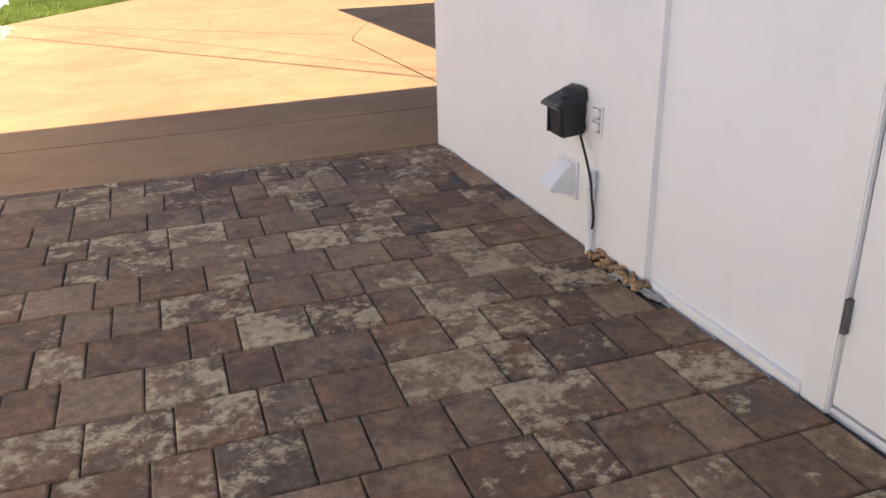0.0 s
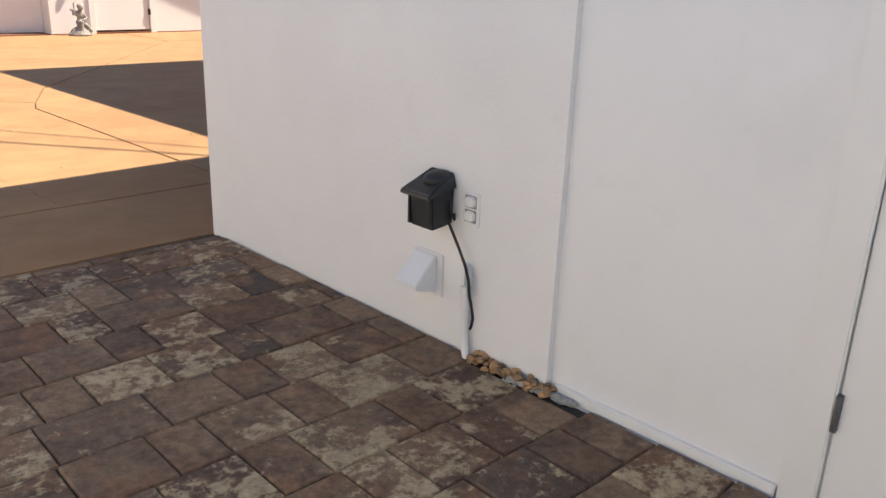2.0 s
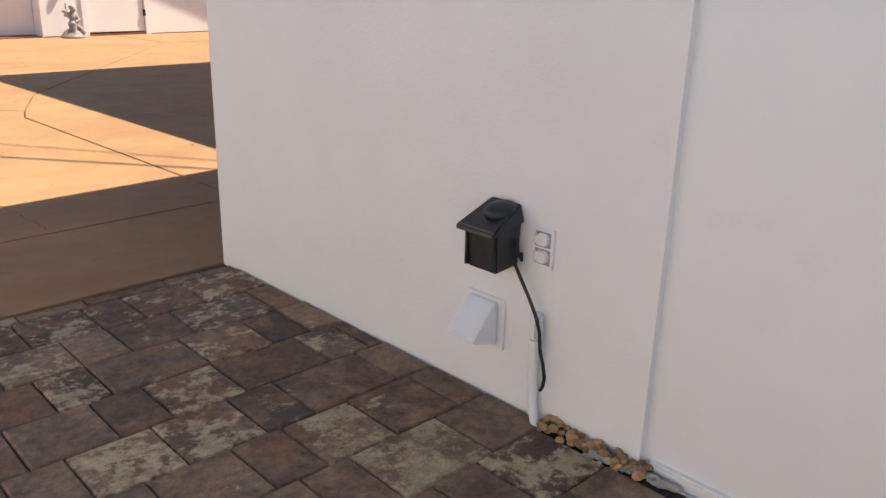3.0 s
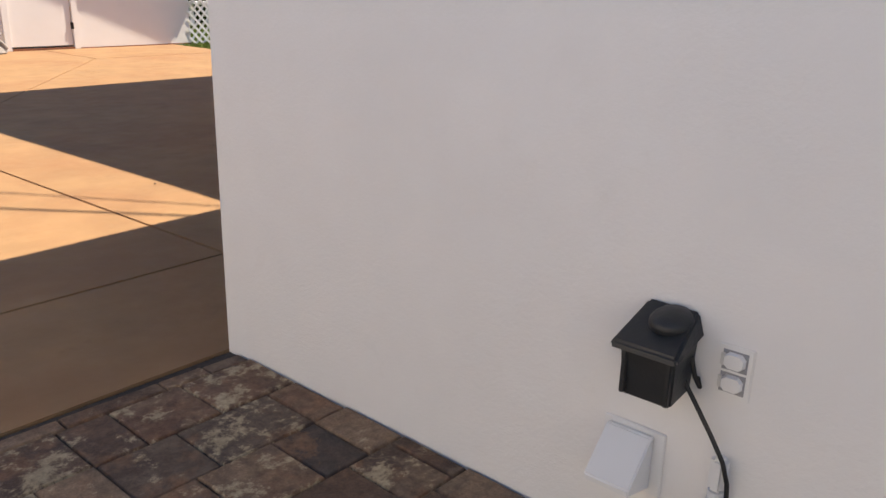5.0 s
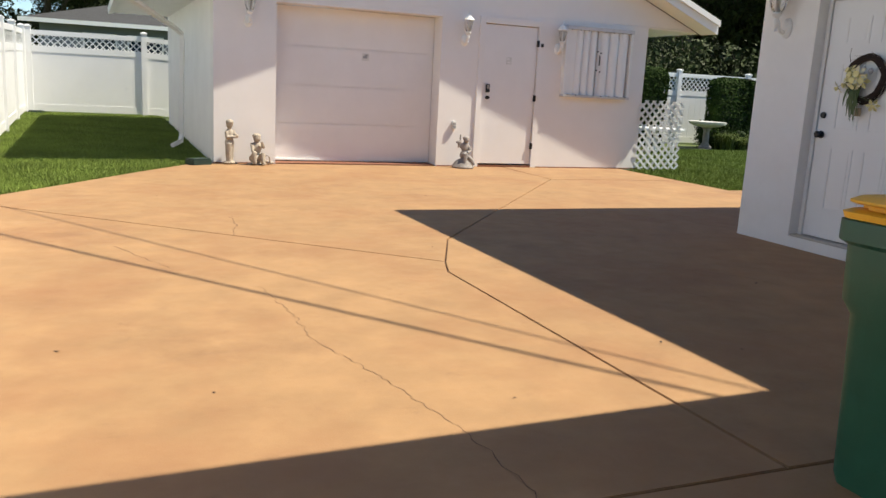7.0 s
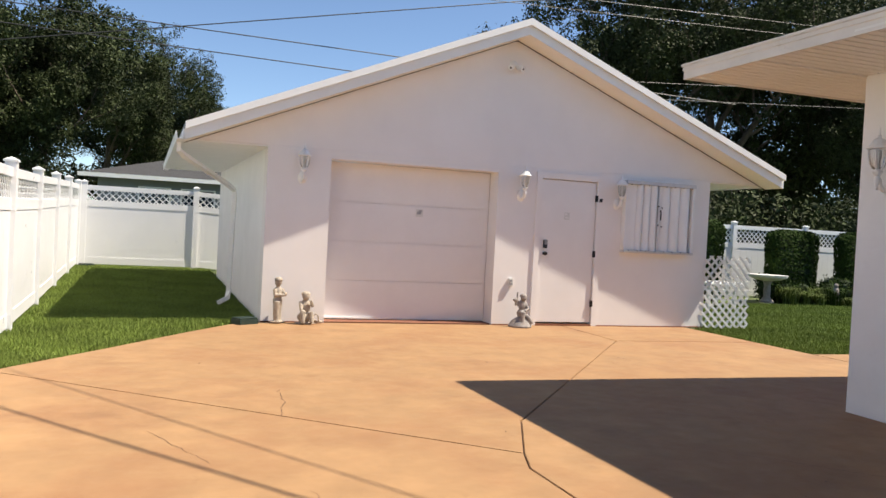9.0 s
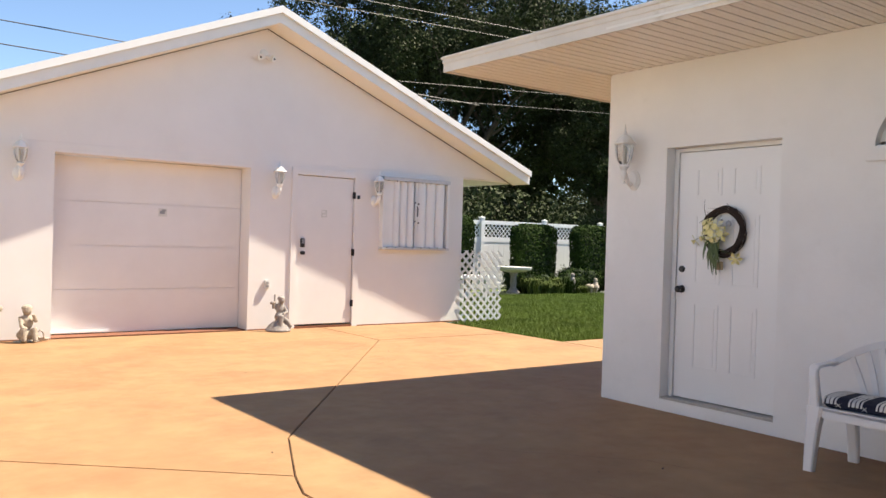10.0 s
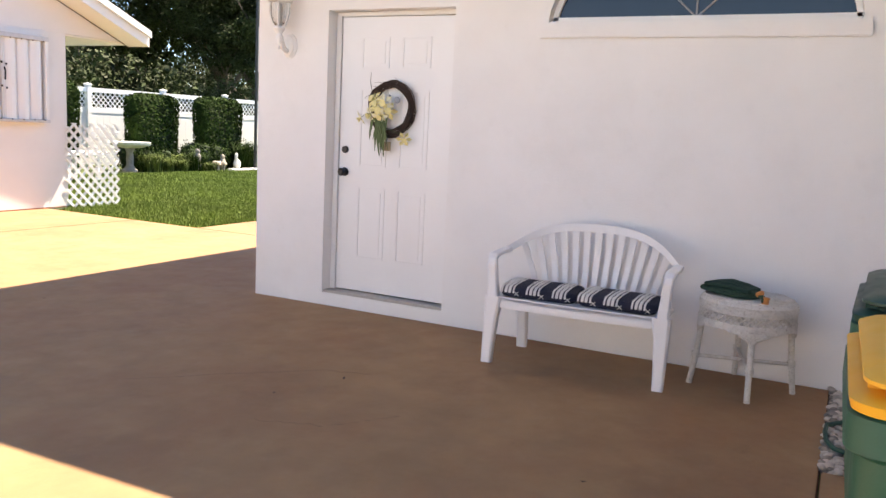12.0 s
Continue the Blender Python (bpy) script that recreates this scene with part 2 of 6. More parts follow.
# ---- builders ----
def box(bm, x0, x1, y0, y1, z0, z1):
    v = [bm.verts.new(c) for c in ((x0, y0, z0), (x1, y0, z0), (x1, y1, z0), (x0, y1, z0), (x0, y0, z1), (x1, y0, z1), (x1, y1, z1), (x0, y1, z1))]
    for f in ((3, 2, 1, 0), (4, 5, 6, 7), (0, 1, 5, 4), (1, 2, 6, 5), (2, 3, 7, 6), (3, 0, 4, 7)):
        bm.faces.new([v[k] for k in f])
    return v


def prism(bm, pts, z0, z1):
    """A flat polygon, counter-clockwise from above, made solid from z0 to z1."""
    lo, hi = [bm.verts.new((x, y, z0)) for x, y in pts], [bm.verts.new((x, y, z1)) for x, y in pts]
    bm.faces.new(hi)
    bm.faces.new(lo[::-1])
    for k in range(len(pts)):
        j = (k + 1) % len(pts)
        bm.faces.new((lo[k], lo[j], hi[j], hi[k]))


def slab_between(bm, a, b):
    """A solid between two loops of points of equal length."""
    va, vb = [bm.verts.new(p) for p in a], [bm.verts.new(p) for p in b]
    bm.faces.new(va[::-1])
    bm.faces.new(vb)
    for k in range(len(a)):
        j = (k + 1) % len(a)
        bm.faces.new((va[k], va[j], vb[j], vb[k]))


def tube(bm, pts, r, n=8, closed=False):
    """A round bar along pts; r is one radius or one for each point."""
    pts = [Vector(p) for p in pts]
    rs = r if isinstance(r, (list, tuple)) else [r] * len(pts)
    rings, side = [], None
    for k, p in enumerate(pts):
        a = pts[k - 1] if (k or closed) else p
        b = pts[(k + 1) % len(pts)] if (k + 1 < len(pts) or closed) else p
        d = (b - a).normalized()
        if side is None:
            side = d.orthogonal().normalized()
        side = (side - d * side.dot(d)).normalized()
        up = d.cross(side)
        rings.append([bm.verts.new(p + (side * math.cos(q) + up * math.sin(q)) * rs[k]) for q in (2 * math.pi * i / n for i in range(n))])
    for k in range(len(rings) - (0 if closed else 1)):
        a, b = rings[k], rings[(k + 1) % len(rings)]
        for i in range(n):
            j = (i + 1) % n
            bm.faces.new((a[i], a[j], b[j], b[i]))
    if not closed:
        bm.faces.new(rings[0][::-1])
        bm.faces.new(rings[-1])


def lathe(bm, prof, n=20, at=(0, 0, 0), squash=1.0):
    """A turned shape from (radius, height) pairs, bottom to top."""
    rings = [[bm.verts.new((at[0] + r * math.cos(q), at[1] + squash * r * math.sin(q), at[2] + z)) for q in (2 * math.pi * i / n for i in range(n))] for r, z in prof]
    for a, b in zip(rings, rings[1:]):
        for i in range(n):
            j = (i + 1) % n
            bm.faces.new((a[i], a[j], b[j], b[i]))
    bm.faces.new(rings[0][::-1])
    bm.faces.new(rings[-1])


def ball(bm, c, r, n=12, m=None):
    """An ellipsoid at c with radii r, turned by the matrix m."""
    r = r if isinstance(r, tuple) else (r, r, r)
    t = Matrix.Translation(c) @ (m or Matrix.Identity(4)) @ Matrix.Diagonal((*r, 1))
    bmesh.ops.create_uvsphere(bm, u_segments=n, v_segments=max(5, n // 2 + 1), radius=1.0, matrix=t)


def mesh_of(name, bm, mat, smooth=False, bevel=0.0):
    if bevel:
        bmesh.ops.remove_doubles(bm, verts=bm.verts, dist=1e-5)
        edges = [e for e in bm.edges if len(e.link_faces) == 2 and e.calc_face_angle(0) > 0.6]
        bmesh.ops.bevel(bm, geom=edges, offset=bevel, segments=2, affect="EDGES", clamp_overlap=True)
    bmesh.ops.recalc_face_normals(bm, faces=bm.faces)
    me = bpy.data.meshes.new(name)
    bm.to_mesh(me)
    bm.free()
    me.materials.append(mat)
    if smooth:
        me.shade_smooth()
        me.set_sharp_from_angle(angle=radians(40))
    return me


def part(name, bm, mat, parent=None, label="", smooth=False, bevel=0.0, at=None):
    ob = new(name, mesh_of(name, bm, mat, smooth, bevel))
    if at is not None:
        ob.matrix_basis = at
    if parent is not None:
        ob.parent = parent
    return tagged(ob, label)


def thing(name, label, category, group="", kind="", at=None):
    ob = new(name)
    ob.empty_display_size = 0.1
    if at is not None:
        ob.matrix_basis = at
    return tagged(ob, label, category, group, kind)


def solid(name, bm, mat, label, category, group="", kind="", smooth=False, bevel=0.0, at=None):
    return tagged(part(name, bm, mat, None, "", smooth, bevel, at), label, category, group, kind)


def boxes(*list_of):
    bm = bmesh.new()
    for b in list_of:
        box(bm, *b)
    return bm


def holed_wall(bm, us, zs, holes, front, back, place):
    """A wall with openings. us, zs: grid lines; holes: (u0, u1, z0, z1); place(u, d, z) gives a point."""
    us, zs = sorted(set(us)), sorted(set(zs))

    def is_open(i, j):
        if i < 0 or j < 0 or i >= len(us) - 1 or j >= len(zs) - 1:
            return True
        u, z = (us[i] + us[i + 1]) / 2, (zs[j] + zs[j + 1]) / 2
        return any(h[0] < u < h[1] and h[2] < z < h[3] for h in holes)

    def quad(*c):
        bm.faces.new([bm.verts.new(place(*q)) for q in c])

    for i in range(len(us) - 1):
        for j in range(len(zs) - 1):
            if is_open(i, j):
                continue
            a, b, c, d = us[i], us[i + 1], zs[j], zs[j + 1]
            quad((a, front, c), (b, front, c), (b, front, d), (a, front, d))
            quad((a, back, c), (a, back, d), (b, back, d), (b, back, c))
            if is_open(i - 1, j):
                quad((a, front, c), (a, front, d), (a, back, d), (a, back, c))
            if is_open(i + 1, j):
                quad((b, front, c), (b, back, c), (b, back, d), (b, front, d))
            if is_open(i, j - 1):
                quad((a, front, c), (a, back, c), (b, back, c), (b, front, c))
            if is_open(i, j + 1):
                quad((a, front, d), (b, front, d), (b, back, d), (a, back, d))
    bmesh.ops.remove_doubles(bm, verts=bm.verts, dist=1e-5)


def shrink(pts, d):
    """A counter-clockwise polygon with every edge moved inwards by d."""
    out, n = [], len(pts)
    for k in range(n):
        p, a, b = Vector(pts[k]), Vector(pts[k - 1]), Vector(pts[(k + 1) % n])
        e, f = (p - a).normalized(), (b - p).normalized()
        ne, nf = Vector((-e.y, e.x)), Vector((-f.y, f.x))
        mid = (ne + nf)
        mid = mid / max(0.3, mid.dot(ne))
        out.append(tuple(p + mid * d))
    return out


# ---- ground and driveway ----
def rise(x, y):
    """The lawn climbs gently towards the back fence west of the garage."""
    a = min(1.0, max(0.0, (y - 14.0) / 11.0))
    b = min(1.0, max(0.0, (4.0 - x) / 2.5))
    return 0.18 * a * a * (3 - 2 * a) * b


def ground_sheet():
    xs = [-400, -120, -40, -15, -8] + [k * 0.6 for k in range(-8, 48)] + [34, 45, 80, 150, 400]
    ys = [-400, -120, -40, -15, -6, 0, 4, 8] + [8.6 + k * 0.6 for k in range(0, 32)] + [32, 45, 80, 150, 400, 900]
    verts = [(x, y, rise(x, y) - 0.03) for y in ys for x in xs]
    w = len(xs)
    faces = [(j * w + i, j * w + i + 1, (j + 1) * w + i + 1, (j + 1) * w + i) for j in range(len(ys) - 1) for i in range(w - 1)]
    me = bpy.data.meshes.new("ground")
    me.from_pydata(verts, [], faces)
    me.materials.append(EARTH)
    me.shade_smooth()
    tagged(new("ground", me), "green lawn ground reaching to the horizon", "ground", kind="structure")


ground_sheet()
driveway = thing("driveway", "tan coated concrete driveway with dark joints and hairline cracks", "driveway", kind="structure")
part("joint_bed", boxes((-0.58, 4.85, 4.95, 5.77, -0.028, -0.012), (-0.5, 16, 9.0, 12.8, -0.028, -0.012), (2.0, 8.6, 12.8, 15.65, -0.028, -0.012), (-0.5, 6.1, 5.775, 8.99, -0.028, -0.012)), JOINT, driveway, "dark dirt in the joints")
SLABS = (
    [(-0.60, 4.94), (4.87, 4.94), (4.87, 5.775), (-0.60, 5.775)],
    [(-0.60, 5.775), (2.75, 5.775), (2.70, 8.79), (2.80, 9.09), (-0.69, 12.08), (-0.63, 10.4), (-0.55, 9.4)],
    [(-0.69, 12.08), (2.80, 9.09), (3.15, 9.9), (6.47, 14.08), (6.46, 15.69), (1.92, 15.69), (1.61, 15.55), (0.94, 14.58), (0.13, 13.3)],
    [(2.75, 5.775), (6.17, 5.775), (6.17, 9.9), (8.71, 9.9), (8.71, 14.0), (6.47, 14.08), (3.15, 9.9), (2.80, 9.09), (2.70, 8.79)],
    [(6.47, 14.08), (8.71, 14.0), (8.71, 15.69), (6.46, 15.69)],
    [(8.71, 9.9), (16.5, 9.9), (16.5, 12.94), (8.71, 12.94)],
)
for k, s in enumerate(SLABS):
    bm = bmesh.new()
    s = shrink(s, 0.004 if k in (1, 2) else 0.006)
    prism(bm, s, -0.10, -0.004)
    prism(bm, shrink(s, 0.004), -0.004, 0.0)
    part("slab", bm, CONCRETE, driveway)


def crack(pts, width, seed):
    rnd = random.Random(seed)
    fine = []
    for a, b in zip(pts, pts[1:]):
        for k in range(14):
            f = k / 14
            fine.append((a[0] + (b[0] - a[0]) * f + rnd.uniform(-0.014, 0.014), a[1] + (b[1] - a[1]) * f))
    bm = bmesh.new()
    up = [[bm.verts.new((x + s * width * rnd.uniform(0.2, 1.0), y, 0.0012)) for x, y in fine] for s in (-1, 1)]
    for k in range(len(fine) - 1):
        bm.faces.new((up[0][k], up[1][k], up[1][k + 1], up[0][k + 1]))
    part("crack", bm, JOINT, driveway, "thin dark hairline crack")


crack([(6.17, 9.13), (5.24, 9.11), (3.94, 9.08), (3.0, 9.10)], 0.0035, 6)
crack([(4.45, 7.55), (4.12, 7.78), (4.0, 8.12)], 0.002, 7)
crack([(1.40, 8.6), (1.47, 8.0), (1.48, 7.54), (1.61, 7.08), (1.70, 6.7), (1.78, 6.32), (1.80, 5.80)], 0.0022, 1)
crack([(1.56, 11.14), (1.55, 10.71), (1.46, 10.21)], 0.004, 2)
crack([(0.60, 9.9), (0.95, 9.1)], 0.003, 3)
crack([(4.1, 9.0), (4.8, 8.3), (4.9, 8.0)], 0.003, 4)
crack([(5.3, 12.3), (5.7, 12.5), (5.65, 12.9)], 0.004, 5)

# ---- the house: near part and wing ----
WX, WN, HX, HN = 2.174, 4.938, 6.183, 9.906
house = thing("house", "white stucco single-storey house with wide boxed eaves", "house", at=pose(7, 3, 0))


def hpart(name, bm, mat, label="", smooth=False, bevel=0.0, parent=None):
    ob = part(name, bm, mat, parent or house, label, smooth, bevel)
    if parent is None:
        ob.matrix_parent_inverse = house.matrix_basis.inverted()
    return ob


TOP = 2.845
bm = bmesh.new()
holed_wall(bm, [2.972, WN], [-0.05, TOP], [], WX, WX + 0.22, lambda u, d, z: (d, u, z))
hpart("wall", bm, STUCCO, "smooth white stucco side wall")
bm = bmesh.new()
holed_wall(bm, [-6.5, 1.22, 2.179, 2.972], [-0.05, 0.02, 2.10, TOP], [(1.22, 2.179, 0.02, 2.10)], WX + 0.022, WX + 0.22, lambda u, d, z: (d, u, z))
hpart("infill_panel", bm, SMOOTH, "white painted infill panel set slightly back")
hpart("sill_strip", boxes((WX + 0.004, WX + 0.05, 2.272, 2.947, 0.0, 0.035), (WX - 0.006, WX + 0.05, 2.272, 2.957, -0.03, 0.0)), TRIM, "white painted ledge along the base", bevel=0.004)
hpart("door_casing", boxes((WX + 0.004, WX + 0.03, 2.179, 2.267, 0.0, 2.19), (WX + 0.004, WX + 0.03, 1.14, 1.22, 0.0, 2.19), (WX + 0.004, WX + 0.03, 1.22, 2.179, 2.10, 2.19)), TRIM, "white door casing", bevel=0.004)
side_door = hpart("side_door", boxes((WX + 0.018, WX + 0.06, 1.23, 2.177, 0.03, 2.09)), DOORW, "plain white side door", bevel=0.004)
for z in (0.278, 0.98, 1.85):
    bm = bmesh.new()
    for k in range(5):
        tube(bm, [(WX + 0.006, 2.173, z - 0.045 + 0.018 * k), (WX + 0.006, 2.173, z - 0.0285 + 0.018 * k)], 0.0075, 10)
    tube(bm, [(WX + 0.006, 2.173, z - 0.045), (WX + 0.006, 2.173, z + 0.045)], 0.0055, 8)
    box(bm, WX + 0.008, WX + 0.02, 2.167, 2.181, z - 0.045, z + 0.045)
    part("hinge", bm, DARKSTEEL if z < 0.5 else STEEL, side_door, "dark metal hinge" if z < 0.5 else "dull metal hinge")
bm = bmesh.new()
holed_wall(bm, [WX + 0.22, HX + 0.2], [-0.05, TOP], [], WN, WN - 0.22, lambda u, d, z: (u, d, z))
hpart("wall", bm, STUCCO)

# wing wall with the entrance door and the arched window
AY, AZ, AW, AH = 6.715, 2.04, 0.885, 0.505
bm = bmesh.new()
holed_wall(bm, [WN - 0.2, AY - AW, AY + AW, 8.256, 9.273, HN], [-0.05, 0.09, AZ, 2.155, AZ + AH + 0.03, TOP], [(8.256, 9.273, 0.09, 2.155), (AY - AW, AY + AW, AZ, AZ + AH + 0.03)], HX, HX + 0.24, lambda u, d, z: (d, u, z))
hpart("wall", bm, STUCCO, "white stucco entrance wall")
bm = bmesh.new()
N = 32
arc = [(AY + AW * math.cos(math.pi * k / N), AZ + AH * math.sin(math.pi * k / N)) for k in range(N + 1)]
for (y0, z0), (y1, z1) in zip(arc, arc[1:]):
    t = AZ + AH + 0.03
    slab_between(bm, [(HX, y0, z0), (HX, y1, z1), (HX, y1, t), (HX, y0, t)], [(HX + 0.2, y0, z0), (HX + 0.2, y1, z1), (HX + 0.2, y1, t), (HX + 0.2, y0, t)])
bmesh.ops.remove_doubles(bm, verts=bm.verts, dist=1e-5)
hpart("arch_infill", bm, STUCCO)
arch_window = hpart("arched_window", boxes((HX - 0.035, HX + 0.10, AY - AW - 0.05, AY + AW + 0.05, AZ - 0.095, AZ - 0.001)), STUCCO, "half-round window with a stucco sill", bevel=0.006)


def arch_band(name, r_out, r_in, x0, x1, mat, label=""):
    bm = bmesh.new()
    for k in range(N):
        q0, q1 = math.pi * k / N, math.pi * (k + 1) / N
        p = [(AY + (AW - r) * math.cos(q), AZ + (AH - r) * math.sin(q)) for q, r in ((q0, r_in), (q1, r_in), (q1, r_out), (q0, r_out))]
        slab_between(bm, [(x0, a, b) for a, b in p], [(x1, a, b) for a, b in p])
    bmesh.ops.remove_doubles(bm, verts=bm.verts, dist=1e-5)
    part(name, bm, mat, arch_window, label)


arch_band("window_frame", 0.002, 0.034, HX + 0.065, HX + 0.11, TRIM, "white aluminium window frame")
bm = boxes((HX + 0.065, HX + 0.11, AY - AW + 0.01, AY + AW - 0.01, AZ + 0.001, AZ + 0.04), (HX + 0.02, HX + 0.064, AY - AW + 0.004, AY + AW - 0.004, AZ + 0.001, AZ + 0.012))
part("bottom_rail", bm, TRIM, arch_window)
bm = bmesh.new()
pane = [(AY + (AW - 0.02) * math.cos(math.pi * k / N), AZ + 0.01 + (AH - 0.03) * math.sin(math.pi * k / N)) for k in range(N + 1)]
slab_between(bm, [(HX + 0.088, a, b) for a, b in pane], [(HX + 0.094, a, b) for a, b in pane])
part("pane", bm, GLASS, arch_window, "dark reflecting glass")
for q in (45, 90, 135):
    bm = bmesh.new()
    c, s = math.cos(radians(q)), math.sin(radians(q))
    r = 1 / math.sqrt((c / (AW - 0.03)) ** 2 + (s / (AH - 0.03)) ** 2)
    tube(bm, [(HX + 0.084, AY, AZ + 0.03), (HX + 0.084, AY + r * c, AZ + r * s)], 0.006, 6)
    part("glazing_bar", bm, LABELM, arch_window)

# the entrance door: six panels, dark knob and deadbolt
DX = HX + 0.115
front_door = hpart("front_door", boxes((DX, DX + 0.045, 8.296, 9.226, 0.115, 2.118)), DOORW, "white six-panel entrance door", bevel=0.003)
hpart("door_frame", boxes((DX - 0.012, DX + 0.06, 9.231, 9.271, 0.09, 2.153), (DX - 0.012, DX + 0.06, 8.258, 8.291, 0.09, 2.153), (DX - 0.012, DX + 0.06, 8.291, 9.231, 2.123, 2.153)), TRIM, "white door frame", bevel=0.003)
hpart("threshold", boxes((HX + 0.01, DX + 0.06, 8.26, 9.27, 0.09, 0.108)), STEEL, "dull metal threshold", bevel=0.004)
DOORPANELS = [(y, z0, z1) for y in (8.82, 8.485) for z0, z1 in ((0.365, 0.895), (1.052, 1.604), (1.757, 1.977))]
for y, z0, z1 in DOORPANELS:
    bm = bmesh.new()
    w = 0.23
    for a, b, c, d in ((y, y + w, z0, z0 + 0.012), (y, y + w, z1 - 0.012, z1), (y, y + 0.012, z0, z1), (y + w - 0.012, y + w, z0, z1)):
        box(bm, DX - 0.0045, DX + 0.002, a, b, c, d)
    box(bm, DX - 0.003, DX + 0.002, y + 0.035, y + w - 0.035, z0 + 0.035, z1 - 0.035)
    part("raised_panel", bm, DOORW, front_door, bevel=0.002)
for z, r, name in ((1.0, 0.032, "door_knob"), (1.165, 0.027, "deadbolt")):
    bm = bmesh.new()
    prof = [(r, 0), (r, 0.008), (0.012, 0.012), (0.012, 0.03), (r * 0.85, 0.04), (r * 0.9, 0.055), (r * 0.5, 0.066)] if name == "door_knob" else [(r, 0), (r, 0.012), (r * 0.8, 0.02), (r * 0.3, 0.021)]
    lathe(bm, prof, 18)
    bmesh.ops.transform(bm, matrix=pose(DX, 9.172, z, 0, -90, 0), verts=bm.verts)
    part(name, bm, BRONZE, front_door, "dark bronze " + name.replace("_", " "), smooth=True)

# other outer walls, which close the house
hpart("wall", boxes((HX + 0.24, 13.0, HN - 0.22, HN, -0.05, TOP), (12.8, 13.0, -6.5, HN - 0.22, -0.05, TOP), (WX + 0.22, 12.8, -6.5, -6.3, -0.05, TOP)), STUCCO)

# eaves; the wing's west edge and the near part's north edge run slightly askew
EXN, EXS, EW, EN1, EN2, FZ = 5.015, 5.095, 1.70, 5.81, 10.825, 2.945
ENW = EN1 - 0.13


def eave_x(y):
    """The wing's west eave line at y."""
    return EXS + (EXN - EXS) * (y - EN1) / (EN2 - EN1)


def eave_trim(name, out, depth, z0, z1, label, bevel):
    """Trim along the eave line, reaching out past it and depth behind its face."""
    bm = bmesh.new()
    a, d = out, depth - out
    for pts in ([(EXS - a, EN1 - 0.02), (EXS + d, EN1 - 0.02), (EXN + d, EN2 + a), (EXN - a, EN2 + a)],
                [(EXN + d, EN2 - d), (13.6, EN2 - d), (13.6, EN2 + a), (EXN + d, EN2 + a)],
                [(EW - a, ENW - d), (EXS + d, EN1 - d - 0.02), (EXS + d, EN1 - 0.02), (EXS - a, EN1 - 0.02), (EXS - a, EN1 + a), (EW - a, ENW + a)],
                [(EW - a, -7.2), (EW + d, -7.2), (EW + d, ENW - d), (EW - a, ENW - d)]):
        prism(bm, pts, z0, z1)
    hpart(name, bm, FASCIA, label, bevel=bevel)


eave_trim("fascia", 0.0, 0.02, TOP - 0.012, TOP + 0.062, "weathered cream fascia board", 0.0)
eave_trim("fascia_cap", 0.010, 0.05, TOP + 0.062, FZ, "cream bent metal fascia cap", 0.005)
eave_trim("drip_edge", 0.022, 0.06, FZ, FZ + 0.026, "cream drip edge", 0.008)


def soffit_boards(x0, x1, y0, y1, pitch=0.1, askew=False):
    bm = bmesh.new()
    k = round((y1 - y0) / pitch)
    p = (y1 - y0) / k
    for j in range(k):
        a = y0 + j * p
        xa = eave_x(a) + 0.02 if askew else x0
        box(bm, xa, x1, a + 0.004, a + p * 0.5 - 0.004, TOP, TOP + 0.02)
        box(bm, xa, x1, a + p * 0.5 + 0.004, a + p - 0.004, TOP + 0.003, TOP + 0.02)
    box(bm, x0 + 0.03, x1, y0, y1, TOP + 0.014, TOP + 0.03)
    hpart("soffit", bm, SOFFIT, "cream ribbed vinyl soffit")


soffit_boards(EXN, HX, EN1, 9.895, askew=True)
soffit_boards(EXN, 13.5, 9.925, EN2 - 0.022, askew=True)
soffit_boards(EW + 0.022, HX, WN, ENW - 0.022)
soffit_boards(3.0, HX, ENW - 0.022, ENW + 0.04, 0.04)
soffit_boards(EW + 0.022, WX, -7.0, WN)
hpart("soffit_divider", boxes((EXN + 0.04, HX + 0.05, 9.893, 9.927, TOP - 0.012, TOP + 0.02)), SOFFIT)


def hip(x0, x1, y0, y1, z, slope):
    h = (y1 - y0) / 2
    ym = (y0 + y1) / 2
    a = [(x0, y0, z), (x1, y0, z), (x1, y1, z), (x0, y1, z)]
    r = [(x0 + h, ym, z + h * slope), (x1 - 0.5, ym, z + h * slope)]
    bm = bmesh.new()
    v = [bm.verts.new(p) for p in a + r]
    for f in ((0, 1, 5, 4), (2, 3, 4, 5), (3, 0, 4), (1, 2, 5), (3, 2, 1, 0)):
        bm.faces.new([v[k] for k in f])
    hpart("roof", bm, ROOF, "grey shingle hip roof")


bm = bmesh.new()
prism(bm, [(EW + 0.01, ENW - 0.2), (EXS + 0.4, EN1 - 0.3), (EXS + 0.4, EN1 - 0.02), (EXS, EN1 - 0.02), (EW + 0.01, ENW)], FZ + 0.004, FZ + 0.0265)
hpart("roof_edge", bm, ROOF)
hip(EW, 13.6, -7.2, ENW, FZ + 0.027, 0.32)
hip(EXS - 0.03, 13.6, EN1 - 6.0, EN2, FZ + 0.028, 0.30)

# ---- the garage ----
GY, GX0, GX1, GM, SL = 15.638, 1.735, 8.86, 5.30, 0.41
GB, SK = 22.6, -0.15
garage = thing("garage", "pale stucco garage with a white gabled roof", "garage", at=pose(5.493, 19.054, 0))


def gpart(name, bm, mat, label="", smooth=False, bevel=0.0):
    ob = part(name, bm, mat, garage, label, smooth, bevel)
    ob.matrix_parent_inverse = pose(-5.3, -19, 0)  # the garage is drawn about (5.3, 19)
    return ob


